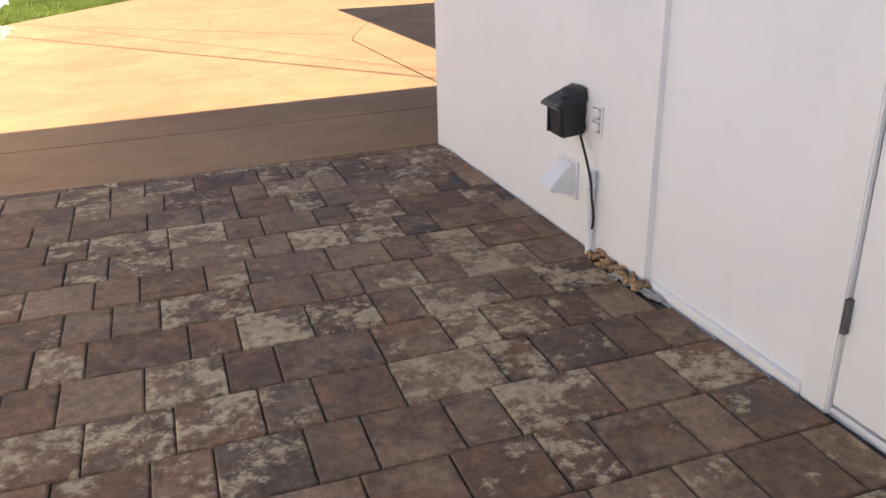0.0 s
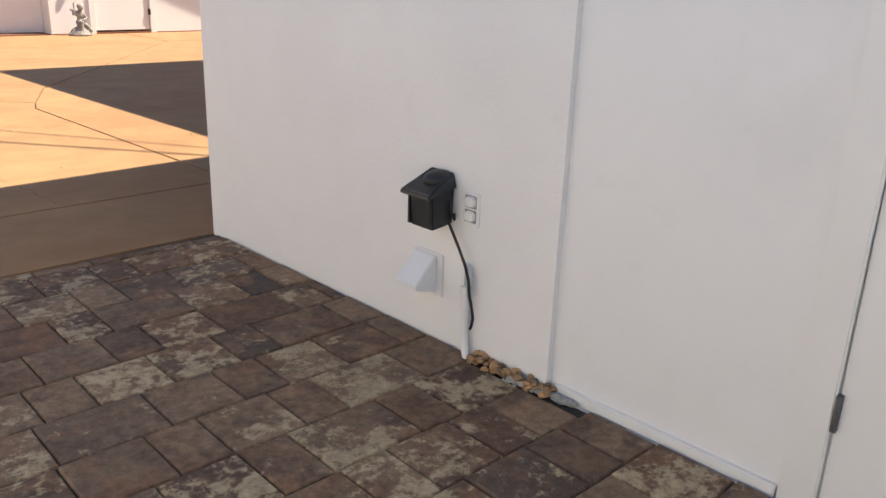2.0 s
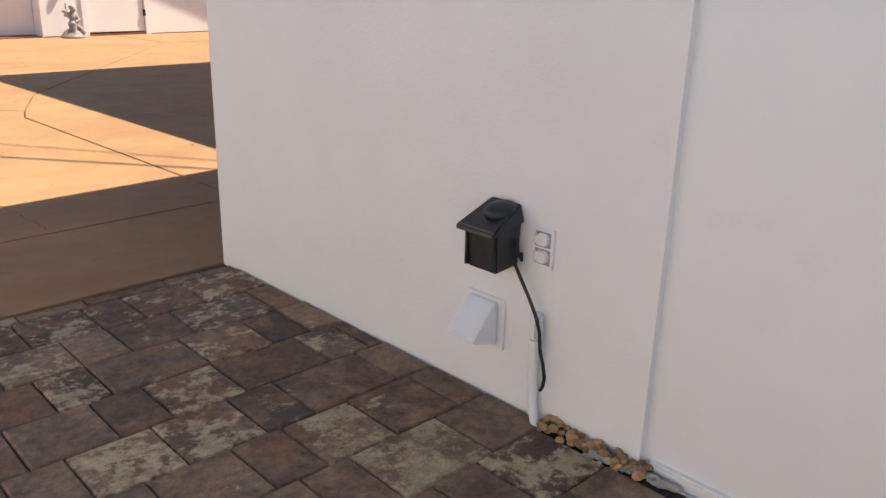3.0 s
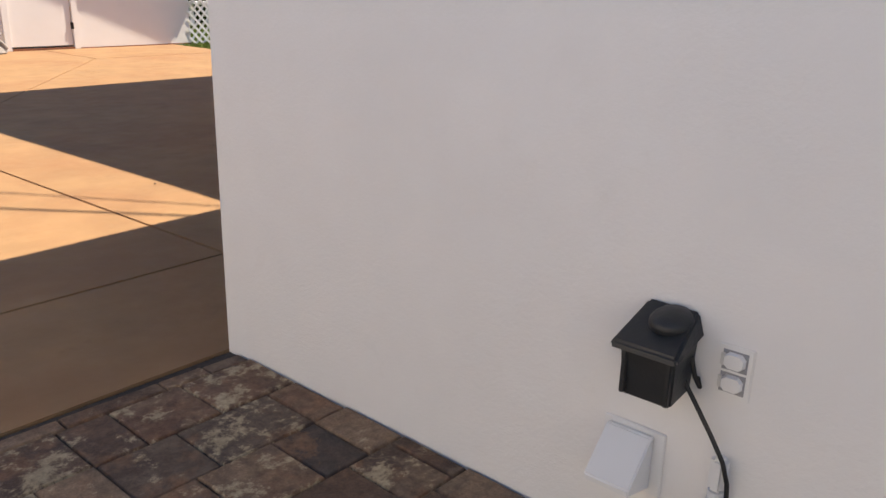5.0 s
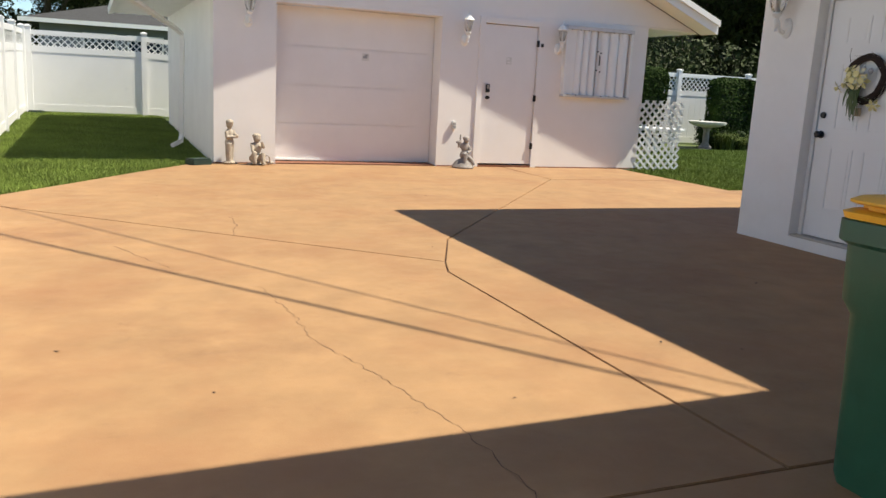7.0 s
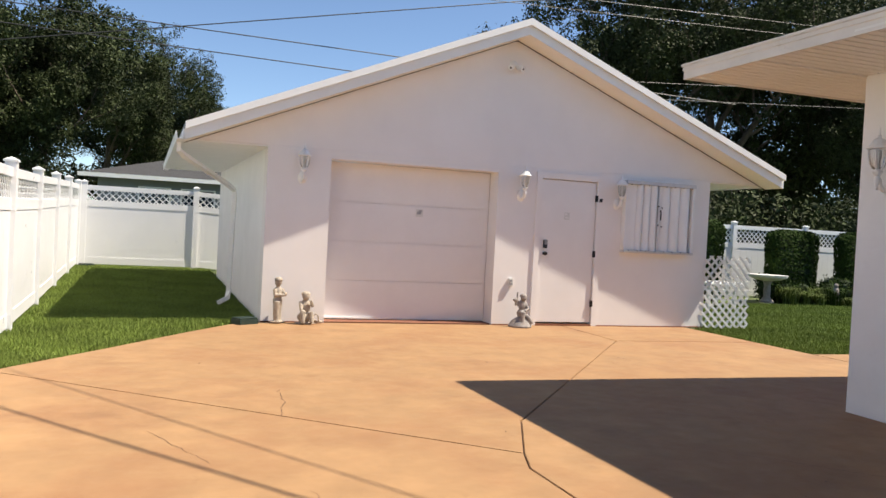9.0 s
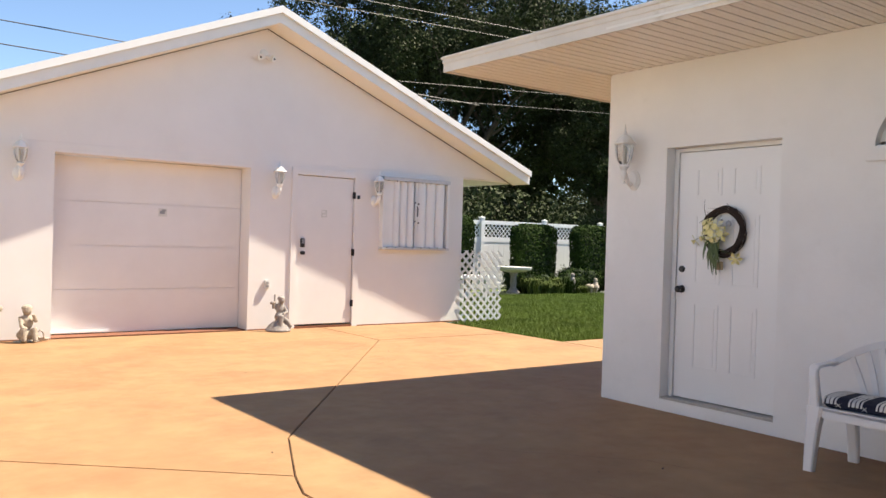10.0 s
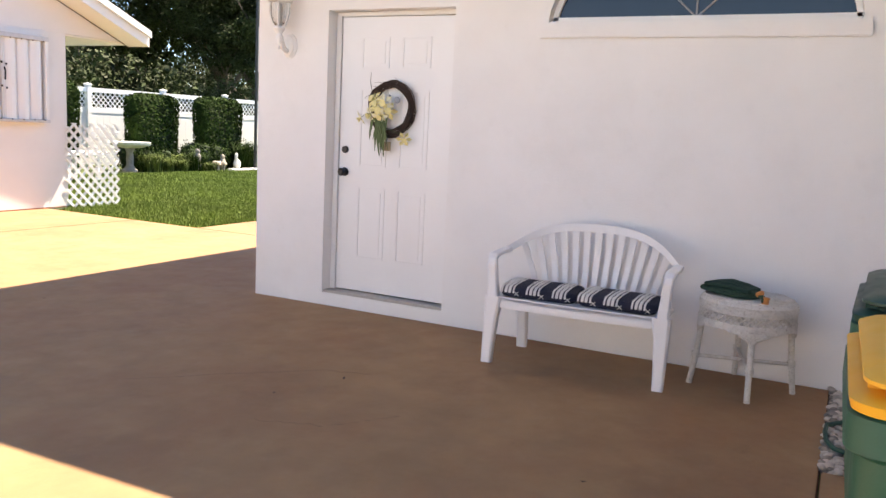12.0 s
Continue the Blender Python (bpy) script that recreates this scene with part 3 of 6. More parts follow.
bm = bmesh.new()
holed_wall(bm, [GX0, 2.60, 5.11, 5.83, 6.775, GX1], [-0.05, 0.03, 2.235, 2.275, 2.395], [(2.60, 5.11, -0.06, 2.275), (5.83, 6.775, 0.03, 2.235)], GY, GY + 0.36, lambda u, d, z: (u, d, z))
gpart("front_wall", bm, PINK, "pale pinkish stucco front wall")
bm = bmesh.new()
tri = [(0.82, 2.396), (9.78, 2.396), (9.78, 2.41), (GM, 4.25), (0.82, 2.41)]
slab_between(bm, [(x, GY, z) for x, z in tri], [(x, GY + 0.36, z) for x, z in tri])
gpart("gable", bm, PINK, "pale stucco gable")
bm = bmesh.new()
prism(bm, [(GX0, GY + 0.36), (GX0 + 0.2, GY + 0.36), (GX0 + SK + 0.2, GB), (GX0 + SK, GB)], -0.05, 2.395)
gpart("side_wall", bm, STUCCO, "white stucco side wall")
gpart("side_wall", boxes((GX1 - 0.2, GX1, GY + 0.36, GB, -0.05, 2.395)), PINK)
gpart("back_wall", boxes((GX0 + SK, GX1, GB, GB + 0.2, -0.05, 2.395)), STUCCO)
YF = GY - 0.435
for s in (-1, 1):
    xe, xm = GM + s * 4.65, GM
    zt = lambda x: 4.43 - SL * abs(x - GM)
    # the last, dark strip stands in for shade in the soffit gap
    for name, y0, y1, dz0, dz1, mat, label in (("rake_board", YF, YF + 0.03, -0.19, -0.02, TRIM, "white rake board"), ("rake_soffit", YF + 0.03, GY, -0.185, -0.165, SOFFIT, "cream sloped soffit"), ("roof", YF - 0.03, GB + 0.4, -0.02, 0.03, ROOF, "grey shingle roof slope"), ("drip_edge", YF - 0.05, YF - 0.012, -0.06, 0.035, TRIM, "white metal drip edge"), ("soffit_channel", GY - 0.014, GY - 0.001, -0.196, -0.1895, BARK, "dark strip painting the shaded gap along the soffit channel")):
        bm = bmesh.new()
        sk = SK * (y1 - GY) / (GB - GY) if s < 0 and y1 > GY + 1 else 0
        slab_between(bm, [(xm, y0, zt(xm) + dz0), (xe, y0, zt(xe) + dz0), (xe, y0, zt(xe) + dz1), (xm, y0, zt(xm) + dz1)], [(xm, y1, zt(xm) + dz0), (xe + sk, y1, zt(xe) + dz0), (xe + sk, y1, zt(xe) + dz1), (xm, y1, zt(xm) + dz1)])
        gpart(name, bm, mat, label)
    bm = bmesh.new()
    xw = GX0 if s < 0 else GX1
    sk = SK if s < 0 else 0
    prism(bm, [(min(xe, xw), GY + 0.02), (max(xe, xw), GY + 0.02), (max(xe, xw) + sk, GB), (min(xe, xw) + sk, GB)], 2.372, 2.392)
    gpart("eave_soffit", bm, TRIM if s < 0 else SOFFIT, "flat boxed eave soffit")
    bm = bmesh.new()
    prism(bm, [(xe - 0.02, YF + 0.03), (xe + 0.02, YF + 0.03), (xe + 0.02 + sk, GB), (xe - 0.02 + sk, GB)], 2.36, 2.47)
    gpart("eave_fascia", bm, TRIM)

# gutter and downspout on the west eave
gut = thing("gutter", "white metal gutter with a bent downspout", "gutter", at=pose(0.81, 15.254, 2.385))
bm = bmesh.new()
prof = [(-0.12, 0.0), (-0.10, -0.10), (-0.02, -0.10), (0.0, 0.0), (-0.012, 0.0), (-0.03, -0.088), (-0.092, -0.088), (-0.108, 0.0)]
slab_between(bm, [(x + 0.04, 0.0, z + 0.05) for x, z in prof], [(x + 0.04 + SK, 7.3, z + 0.05) for x, z in prof])
part("trough", bm, TRIM, gut)
bm = bmesh.new()
pts = [(-0.03, 0.35, -0.05), (-0.03, 0.36, -0.16), (0.05, 0.5, -0.22), (0.72, 1.9, -0.50), (0.83, 2.1, -0.57), (0.84, 2.14, -0.70), (0.82, 2.2, -2.12), (0.80, 2.1, -2.22), (0.66, 1.86, -2.27)]
tube(bm, pts, 0.042, 4)
part("downspout", bm, TRIM, gut, "white square downspout", smooth=False)

# sectional garage door
gd = gpart("garage_door", boxes((2.604, 5.106, GY + 0.330, GY + 0.355, 0.02, 2.27)), GDOOR, "pale sectional garage door, closed")
for k in range(4):
    z0 = 0.022 + k * 0.562
    part("door_section", boxes((2.606, 5.104, GY + 0.313, GY + 0.331, z0, z0 + 0.559)), GDOOR, gd, bevel=0.004)
gpart("bottom_seal", boxes((2.61, 5.10, GY + 0.02, GY + 0.345, -0.002, 0.014)), RUST, "rusty dark strip under the door")
# white strip painted for the sunlit band at the door's foot
gpart("wall_shoe", boxes((2.615, 3.35, GY + 0.29, GY + 0.312, 0.03, 0.05)), TRIM)
bm = boxes((3.95, 4.06, GY + 0.304, GY + 0.3125, 1.55, 1.66))
part("emblem", bm, WSTONE, gd, "small pale square sign")
bm = boxes((3.965, 4.03, GY + 0.299, GY + 0.305, 1.585, 1.625), (3.99, 4.045, GY + 0.300, GY + 0.305, 1.625, 1.645))
part("emblem_mark", bm, LABELM, gd, "dark marks on the sign")

# side entrance door of the garage
sd = gpart("garage_side_door", boxes((5.838, 6.767, GY + 0.01, GY + 0.055, 0.055, 2.225)), GDOOR, "flat white metal door, closed", bevel=0.003)
gpart("door_casing", boxes((5.735, 5.828, GY - 0.022, GY + 0.012, 0.0, 2.33), (6.777, 6.87, GY - 0.022, GY + 0.012, 0.0, 2.33), (5.828, 6.777, GY - 0.022, GY + 0.012, 2.237, 2.33)), PINK, "pale door casing", bevel=0.004)
gpart("door_sill", boxes((5.83, 6.775, GY - 0.02, GY + 0.06, 0.0, 0.03)), RUST, "brown door sill", bevel=0.003)
part("keypad", boxes((5.90, 5.965, GY - 0.02, GY + 0.012, 1.18, 1.31)), BLACKP, sd, "black keypad lock", bevel=0.008)
part("keypad_face", boxes((5.912, 5.953, GY - 0.024, GY - 0.019, 1.235, 1.30)), LABELM, sd)
bm = bmesh.new()
lathe(bm, [(0.03, 0), (0.03, 0.01), (0.012, 0.014), (0.012, 0.03), (0.027, 0.04), (0.027, 0.055), (0.01, 0.064)], 14)
bmesh.ops.transform(bm, matrix=pose(5.93, GY + 0.01, 1.10, 90, 0, 0), verts=bm.verts)
part("door_knob", bm, BRONZE, sd, "dark door knob", smooth=True)
part("notice", boxes((6.235, 6.325, GY + 0.006, GY + 0.011, 1.63, 1.74)), WSTONE, sd, "small faded notice")
part("notice_mark", boxes((6.245, 6.29, GY + 0.003, GY + 0.007, 1.70, 1.725)), GDOOR, sd)
part("notice_mark", boxes((6.25, 6.31, GY + 0.003, GY + 0.007, 1.65, 1.67)), GDOOR, sd)
for z in (0.35, 1.12, 1.98):
    part("hinge", boxes((6.755, 6.79, GY - 0.028, GY + 0.012, z - 0.05, z + 0.05)), BRONZE, sd, "dark hinge", bevel=0.004)
gpart("door_sensor", boxes((6.815, 6.86, GY - 0.04, GY - 0.02, 1.93, 1.985)), BLACKP, "small dark sensor", bevel=0.004)
# thin step of the render plinth
for x0, x1 in ((GX0 - 0.006, 2.59), (5.12, 5.73), (6.875, GX1 + 0.006)):
    gpart("plinth_line", boxes((x0, x1, GY - 0.010, GY, 0.0, 0.016)), RUST, "stained plinth line")

# accordion storm shutter
sh = thing("storm_shutter", "white accordion storm shutter, closed over a window", "shutter", at=pose(8.065, 15.692, 1.205))
part("top_rail", boxes((-0.64, 0.64, -0.12, 0, 1.04, 1.10)), LABELW, sh, "pale grey metal top rail", bevel=0.004)
part("bottom_rail", boxes((-0.64, 0.64, -0.12, 0, -0.03, 0.01)), LABELW, sh, "pale grey metal bottom rail", bevel=0.004)
for s in (-1, 1):
    part("side_jamb", boxes((s * 0.62 - 0.02, s * 0.62 + 0.02, -0.10, 0, 0.01, 1.04)), TRIM, sh)
    lo_x = 0.02 if s > 0 else 0.03
    n = 3
    w = s * (0.555 if s > 0 else 0.40) / n
    for k in range(n):
        bm = bmesh.new()
        x0 = s * lo_x + k * w
        pr = [(x0, -0.035)] + [(x0 + w * f, -0.035 - 0.062 * math.sin(math.pi * f) ** 0.55) for f in (0.04, 0.12, 0.25, 0.4, 0.6, 0.75, 0.88, 0.96)] + [(x0 + w, -0.035)]
        back = [(x, y + 0.006) for x, y in pr]
        loop = pr + back[::-1]
        slab_between(bm, [(x, y, 0.012) for x, y in loop], [(x, y, 1.038) for x, y in loop])
        part("slat", bm, VINYL, sh)
    part("lock_slat", boxes((s * 0.011 - 0.0085, s * 0.011 + 0.0085, -0.075, -0.03, 0.012, 1.038)), VINYL, sh, bevel=0.003)
part("jamb_panel", boxes((-0.598, -0.43, -0.07, -0.035, 0.012, 1.038)), TRIM, sh, bevel=0.004)
for z in (1.035, 0.004):
    for k in range(8):
        bm = bmesh.new()
        ball(bm, (-0.56 + 0.16 * k, -0.122, z), 0.009, 6)
        part("rail_stud", bm, BRONZE, sh)
bm = bmesh.new()
tube(bm, [(0.0, -0.10, 0.66), (0.005, -0.115, 0.62), (0.0, -0.115, 0.50)], 0.011, 6)
part("latch", bm, BRONZE, sh, "dark shutter latch")
for x, z in ((-0.03, 0.72), (0.035, 0.70), (-0.03, 0.42), (0.035, 0.40)):
    bm = bmesh.new()
    ball(bm, (x, -0.092, z), 0.014, 8)
    part("stud", bm, BRONZE, sh)


# ---- fences ----
def fence_bay(fence, a, b, za, zb, height=1.86):
    """One bay between two posts: rails, boarded panel with grooves, lattice band on top."""
    a, b = Vector((*a, za)), Vector((*b, zb))
    along = Vector((b.x - a.x, b.y - a.y, 0))
    length = along.length
    d = along / length
    side = Vector((-d.y, d.x, 0))

    def place(u, w, z):
        return a + d * u + side * w + Vector((0, 0, za + (zb - za) * u / length - za + z))

    def bar(bm, u0, u1, w, z0, z1):
        slab_between(bm, [place(u0, -w, z0), place(u0, w, z0), place(u0, w, z1), place(u0, -w, z1)], [place(u1, -w, z0), place(u1, w, z0), place(u1, w, z1), place(u1, -w, z1)])

    for z0, z1, w in ((0.05, 0.21, 0.022), (1.36, 1.50, 0.022), (height - 0.13, height - 0.02, 0.025)):
        bm = bmesh.new()
        bar(bm, 0.06, length - 0.06, w, z0, z1)
        part("rail", bm, VINYL, fence, bevel=0.004)
    bm = bmesh.new()
    n = max(1, round((length - 0.12) / 0.19))
    p = (length - 0.12) / n
    for k in range(n):
        bar(bm, 0.06 + k * p + 0.003, 0.06 + (k + 1) * p - 0.003, 0.012, 0.2, 1.37)
    bar(bm, 0.06, length - 0.06, 0.009, 0.2, 1.37)
    tagged(part("board_panel", bm, VINYL, fence, "tongue and groove white vinyl boards"), kind="stuff")
    bm = bmesh.new()
    z0, z1 = 1.49, height - 0.12
    h, s = z1 - z0, 0.145
    k = -h
    while k < length:
        for sgn, w in ((1, 0.006), (-1, -0.006)):
            u0, u1 = k, k + h
            c0, c1 = max(u0, 0.06), min(u1, length - 0.06)
            if c1 > c0 + 0.02:
                f0, f1 = (c0 - u0) / h, (c1 - u0) / h
                if sgn < 0:
                    f0, f1 = 1 - f0, 1 - f1
                q = 0.019
                pts = [(c0 - q, f0), (c0 + q, f0), (c1 + q, f1), (c1 - q, f1)]
                slab_between(bm, [place(u, w - 0.004, z0 + h * f) for u, f in pts], [place(u, w + 0.004, z0 + h * f) for u, f in pts])
        k += s
    tagged(part("lattice", bm, VINYL, fence, "diagonal white lattice band"), kind="stuff")


def fence_post(fence, x, y, z, height=1.9):
    part("post", boxes((x - 0.063, x + 0.063, y - 0.063, y + 0.063, z - 0.1, z + height)), VINYL, fence, bevel=0.006)
    bm = bmesh.new()
    v = [bm.verts.new((x + sx * 0.075, y + sy * 0.075, z + height + h)) for h in (0, 0.025) for sx, sy in ((-1, -1), (1, -1), (1, 1), (-1, 1))]
    top = bm.verts.new((x, y, z + height + 0.06))
    bm.faces.new(v[3::-1])
    for k in range(4):
        j = (k + 1) % 4
        bm.faces.new((v[k], v[j], v[4 + j], v[4 + k]))
        bm.faces.new((v[4 + k], v[4 + j], top))
    part("post_cap", bm, VINYL, fence)


def fence_run(points, label, height=1.86):
    fence = thing("fence", label, "fence", "white vinyl fences")
    for x, y in points:
        fence_post(fence, x, y, rise(x, y) - 0.03, height + 0.04)
    for a, b in zip(points, points[1:]):
        fence_bay(fence, a, b, rise(*a) - 0.03, rise(*b) - 0.03, height)


# bays south of about y = 11 are unseen, added to bounce sunlight onto the wall
fence_run([(-0.93 - 0.022 * (y - 12.2), y) for y in [24.5 - 2.46 * k for k in range(14)]], "tall white vinyl fence with a lattice top beside the lawn")
fence_run([(-1.08, 24.6), (1.35, 24.6), (3.8, 24.6), (6.2, 24.6)], "white vinyl fence with a lattice top behind the garage")
fence_run([(10.5, 22.95), (12.95, 22.95), (15.4, 22.95), (17.85, 22.95), (20.3, 22.95), (22.75, 22.95), (25.2, 22.95)], "white vinyl fence with a lattice top behind clipped hedges", 2.0)

# ---- lattice screen beside the garage ----
lat = thing("lattice_screen", "white plastic lattice screen standing beside the garage wall", "lattice", at=pose(9.02, 15.67, -0.035, 0, 0, -2))
W, H, S = 0.92, 1.22, 0.146
for sgn in (1, -1):
    k = -H
    while k < W + H:
        pts = []
        u0, u1 = (k, k + H) if sgn > 0 else (k + H, k)
        z0, z1 = 0.0, H
        lo, hi = sorted((u0, u1))
        c0, c1 = max(lo, 0), min(hi, W)
        if c1 - c0 > 0.05:
            f = (lambda u: (u - u0) / (u1 - u0) * H)
            bm = bmesh.new()
            q = 0.027
            bow = lambda u, z: 0.05 * (u / W) ** 2 + 0.02 * math.sin(3 * z)
            steps = [c0 + (c1 - c0) * j / 4 for j in range(5)]
            w = 0.007 * sgn
            for ua, ub in zip(steps, steps[1:]):
                p = [(ua - q, f(ua), ua), (ua + q, f(ua), ua), (ub + q, f(ub), ub), (ub - q, f(ub), ub)]
                slab_between(bm, [(u, w - 0.004 + bow(v, z), z) for u, z, v in p], [(u, w + 0.004 + bow(v, z), z) for u, z, v in p])
            part("slat", bm, VINYL, lat)
        k += S


# ---- lanterns and the security light ----
def lantern(at, label):
    """A coach lantern; local y points out of the wall, its plate at z = 0."""
    la = thing("wall_lantern", label, "lamp", "white coach lanterns", at=at)
    bm = bmesh.new()
    lathe(bm, [(0.062, 0), (0.062, 0.010), (0.050, 0.018), (0.046, 0.028), (0.024, 0.036), (0.012, 0.038)], 22)
    bmesh.ops.transform(bm, matrix=pose(0, 0, -0.02, -90, 0, 0) @ Matrix.Diagonal((0.92, 1.3, 1, 1)), verts=bm.verts)
    part("back_plate", bm, TRIM, la, smooth=True)
    bm = bmesh.new()
    tube(bm, [(0, 0.02, -0.045), (0, 0.045, -0.055), (0, 0.07, -0.045), (0, 0.085, -0.015), (0, 0.092, 0.015), (0, 0.105, 0.03), (0, 0.12, 0.03)], [0.016, 0.017, 0.017, 0.015, 0.014, 0.014, 0.013], 10)
    part("arm", bm, TRIM, la, smooth=True)
    bm = bmesh.new()
    lathe(bm, [(0.004, -0.055), (0.013, -0.045), (0.008, -0.03), (0.018, -0.01), (0.026, 0.02), (0.018, 0.045), (0.03, 0.065), (0.040, 0.075), (0.038, 0.085), (0.030, 0.093)], 14, (0, 0.12, 0))
    part("cup", bm, TRIM, la, smooth=True)
    bm = bmesh.new()
    lathe(bm, [(0.027, 0.09), (0.042, 0.107), (0.056, 0.138), (0.065, 0.178), (0.067, 0.215), (0.064, 0.245)], 20, (0, 0.12, 0))
    g = part("glass", bm, LGLASS, la, "clear lantern glass")
    for k in range(6):
        bm = bmesh.new()
        q = 2 * math.pi * k / 6
        tube(bm, [(r * math.cos(q), 0.12 + r * math.sin(q), z) for r, z in ((0.030, 0.088), (0.045, 0.105), (0.060, 0.138), (0.069, 0.178), (0.071, 0.215), (0.068, 0.248))], 0.0045, 6)
        part("rib", bm, TRIM, la)
    bm = bmesh.new()
    lathe(bm, [(0.076, 0.240), (0.084, 0.246), (0.081, 0.254), (0.066, 0.268), (0.054, 0.288), (0.041, 0.306), (0.022, 0.316), (0.011, 0.324), (0.017, 0.332), (0.008, 0.345), (0.010, 0.360), (0.002, 0.40)], 12, (0, 0.12, 0))
    part("roof_cap", bm, TRIM, la)
    bm = bmesh.new()
    lathe(bm, [(0.012, 0.10), (0.012, 0.17), (0.016, 0.19), (0.012, 0.22), (0.004, 0.235)], 8, (0, 0.12, 0))
    part("bulb", bm, CREAM, la, smooth=True)
    return la


lantern(pose(HX, 9.61, 1.925, 0, 0, 90) @ Matrix.Scale(1.12, 4), "white coach lantern on the entrance wall")
for x, z in ((2.40, 2.01), (5.68, 1.97), (7.33, 1.94)):
    lantern(pose(x, 15.692, z, 0, 0, 180) @ Matrix.Scale(1.1, 4), "white coach lantern on the pale garage wall")

cam_light = thing("security_camera", "white twin security camera under the gable", "camera", at=pose(5.445, 15.692, 3.85))
bm = bmesh.new()
lathe(bm, [(0.06, 0), (0.06, 0.02), (0.04, 0.035)], 16)
bmesh.ops.transform(bm, matrix=pose(0, 0, 0.03, 90, 0, 0), verts=bm.verts)
part("base", bm, TRIM, cam_light, smooth=True)
for s in (-1, 1):
    bm = bmesh.new()
    tube(bm, [(s * 0.03, -0.03, 0.0), (s * 0.06, -0.06, -0.02), (s * 0.10, -0.14, -0.05)], [0.015, 0.04, 0.045], 10)
    hd = part("head", bm, TRIM, cam_light, smooth=True)
    bm = bmesh.new()
    ball(bm, (s * 0.10, -0.141, -0.05), (0.017, 0.008, 0.017), 10)
    part("lens", bm, BLACKP, hd, "dark lens")

# outlet box on the garage wall
ob = thing("outlet_box", "grey weatherproof outlet box on the garage wall", "outlet", at=pose(5.575, 15.692, 0.645))
part("box", boxes((-0.035, 0.035, -0.045, 0, -0.06, 0.06)), WSTONE, ob, bevel=0.006)
part("socket", boxes((-0.02, 0.02, -0.05, -0.044, 0.008, 0.04)), LABELM, ob)
part("socket", boxes((-0.02, 0.02, -0.05, -0.044, -0.04, -0.008)), LABELM, ob)


# ---- statues ----
def statue(name, blobs, limbs, at, mat, label, extra=None):
    bm = bmesh.new()
    for c, r in blobs:
        ball(bm, c, r, 12)
    for pts, r in limbs:
        tube(bm, pts, r, 8)
    if extra:
        extra(bm)
    s = solid(name, bm, mat, label, "statue", "garden statues", smooth=True, at=at)
    m = s.modifiers.new("cast", "REMESH")
    m.mode, m.voxel_size, m.use_smooth_shade = "VOXEL", 0.009, True
    return s


statue("statue", [((0, 0, 0.555), (0.05, 0.052, 0.058)), ((0, -0.006, 0.585), (0.056, 0.056, 0.042)), ((0, 0, 0.41), (0.066, 0.048, 0.095)), ((0, 0, 0.30), (0.07, 0.055, 0.07)), ((0.04, 0.02, 0.015), (0.09, 0.05, 0.018)), ((-0.02, -0.02, 0.022), (0.09, 0.055, 0.022)), ((0.08, -0.06, 0.40), (0.03, 0.03, 0.035))],
       [([(-0.02, -0.03, 0.30), (-0.025, -0.03, 0.15), (-0.015, -0.03, 0.02)], [0.052, 0.042, 0.036]), ([(0.03, 0.03, 0.30), (0.03, 0.03, 0.15), (0.03, 0.025, 0.02)], [0.05, 0.04, 0.036]), ([(-0.055, -0.02, 0.46), (-0.05, -0.05, 0.38), (0.06, -0.07, 0.385)], [0.026, 0.024, 0.02]), ([(0.055, 0.0, 0.46), (0.075, -0.03, 0.41), (0.09, -0.07, 0.41)], [0.026, 0.024, 0.02]), ([(-0.09, 0, 0.01), (0.10, 0, 0.01)], 0.014)],
       pose(2.13, 15.57, 0, 0, 0, 10), STONE, "tan cast-stone figure standing with folded arms by the garage")
statue("statue", [((0, -0.02, 0.375), (0.055, 0.055, 0.055)), ((0, -0.01, 0.405), (0.064, 0.062, 0.04)), ((0, 0.0, 0.24), (0.075, 0.065, 0.10)), ((0, 0.0, 0.09), (0.11, 0.09, 0.07)), ((0.0, 0.0, 0.012), (0.15, 0.10, 0.016)), ((0.13, 0.0, 0.05), (0.03, 0.05, 0.02))],
       [([(-0.05, -0.02, 0.10), (-0.06, -0.10, 0.17), (-0.05, -0.11, 0.02)], [0.045, 0.036, 0.03]), ([(0.05, -0.02, 0.10), (0.06, -0.10, 0.16), (0.07, -0.12, 0.02)], [0.045, 0.036, 0.03]), ([(-0.07, -0.01, 0.30), (-0.075, -0.08, 0.20), (-0.02, -0.11, 0.16)], [0.026, 0.024, 0.02]), ([(0.07, -0.01, 0.30), (0.085, -0.07, 0.25), (0.05, -0.085, 0.33)], [0.026, 0.024, 0.02]), ([(0.11, -0.02, 0.03), (0.11, -0.02, 0.10), (0.14, -0.02, 0.14), (0.18, -0.02, 0.11), (0.19, -0.02, 0.04)], 0.011), ([(0.1, 0, 0.02), (0.25, 0.01, 0.03)], 0.02)],
       pose(2.50, 15.53, 0, 0, 0, 5), STONE, "tan cast-stone figure crouching with a small basket")


def mound(bm):
    lathe(bm, [(0.17, 0.0), (0.18, 0.02), (0.165, 0.04), (0.13, 0.09), (0.08, 0.13), (0.03, 0.15)], 20)


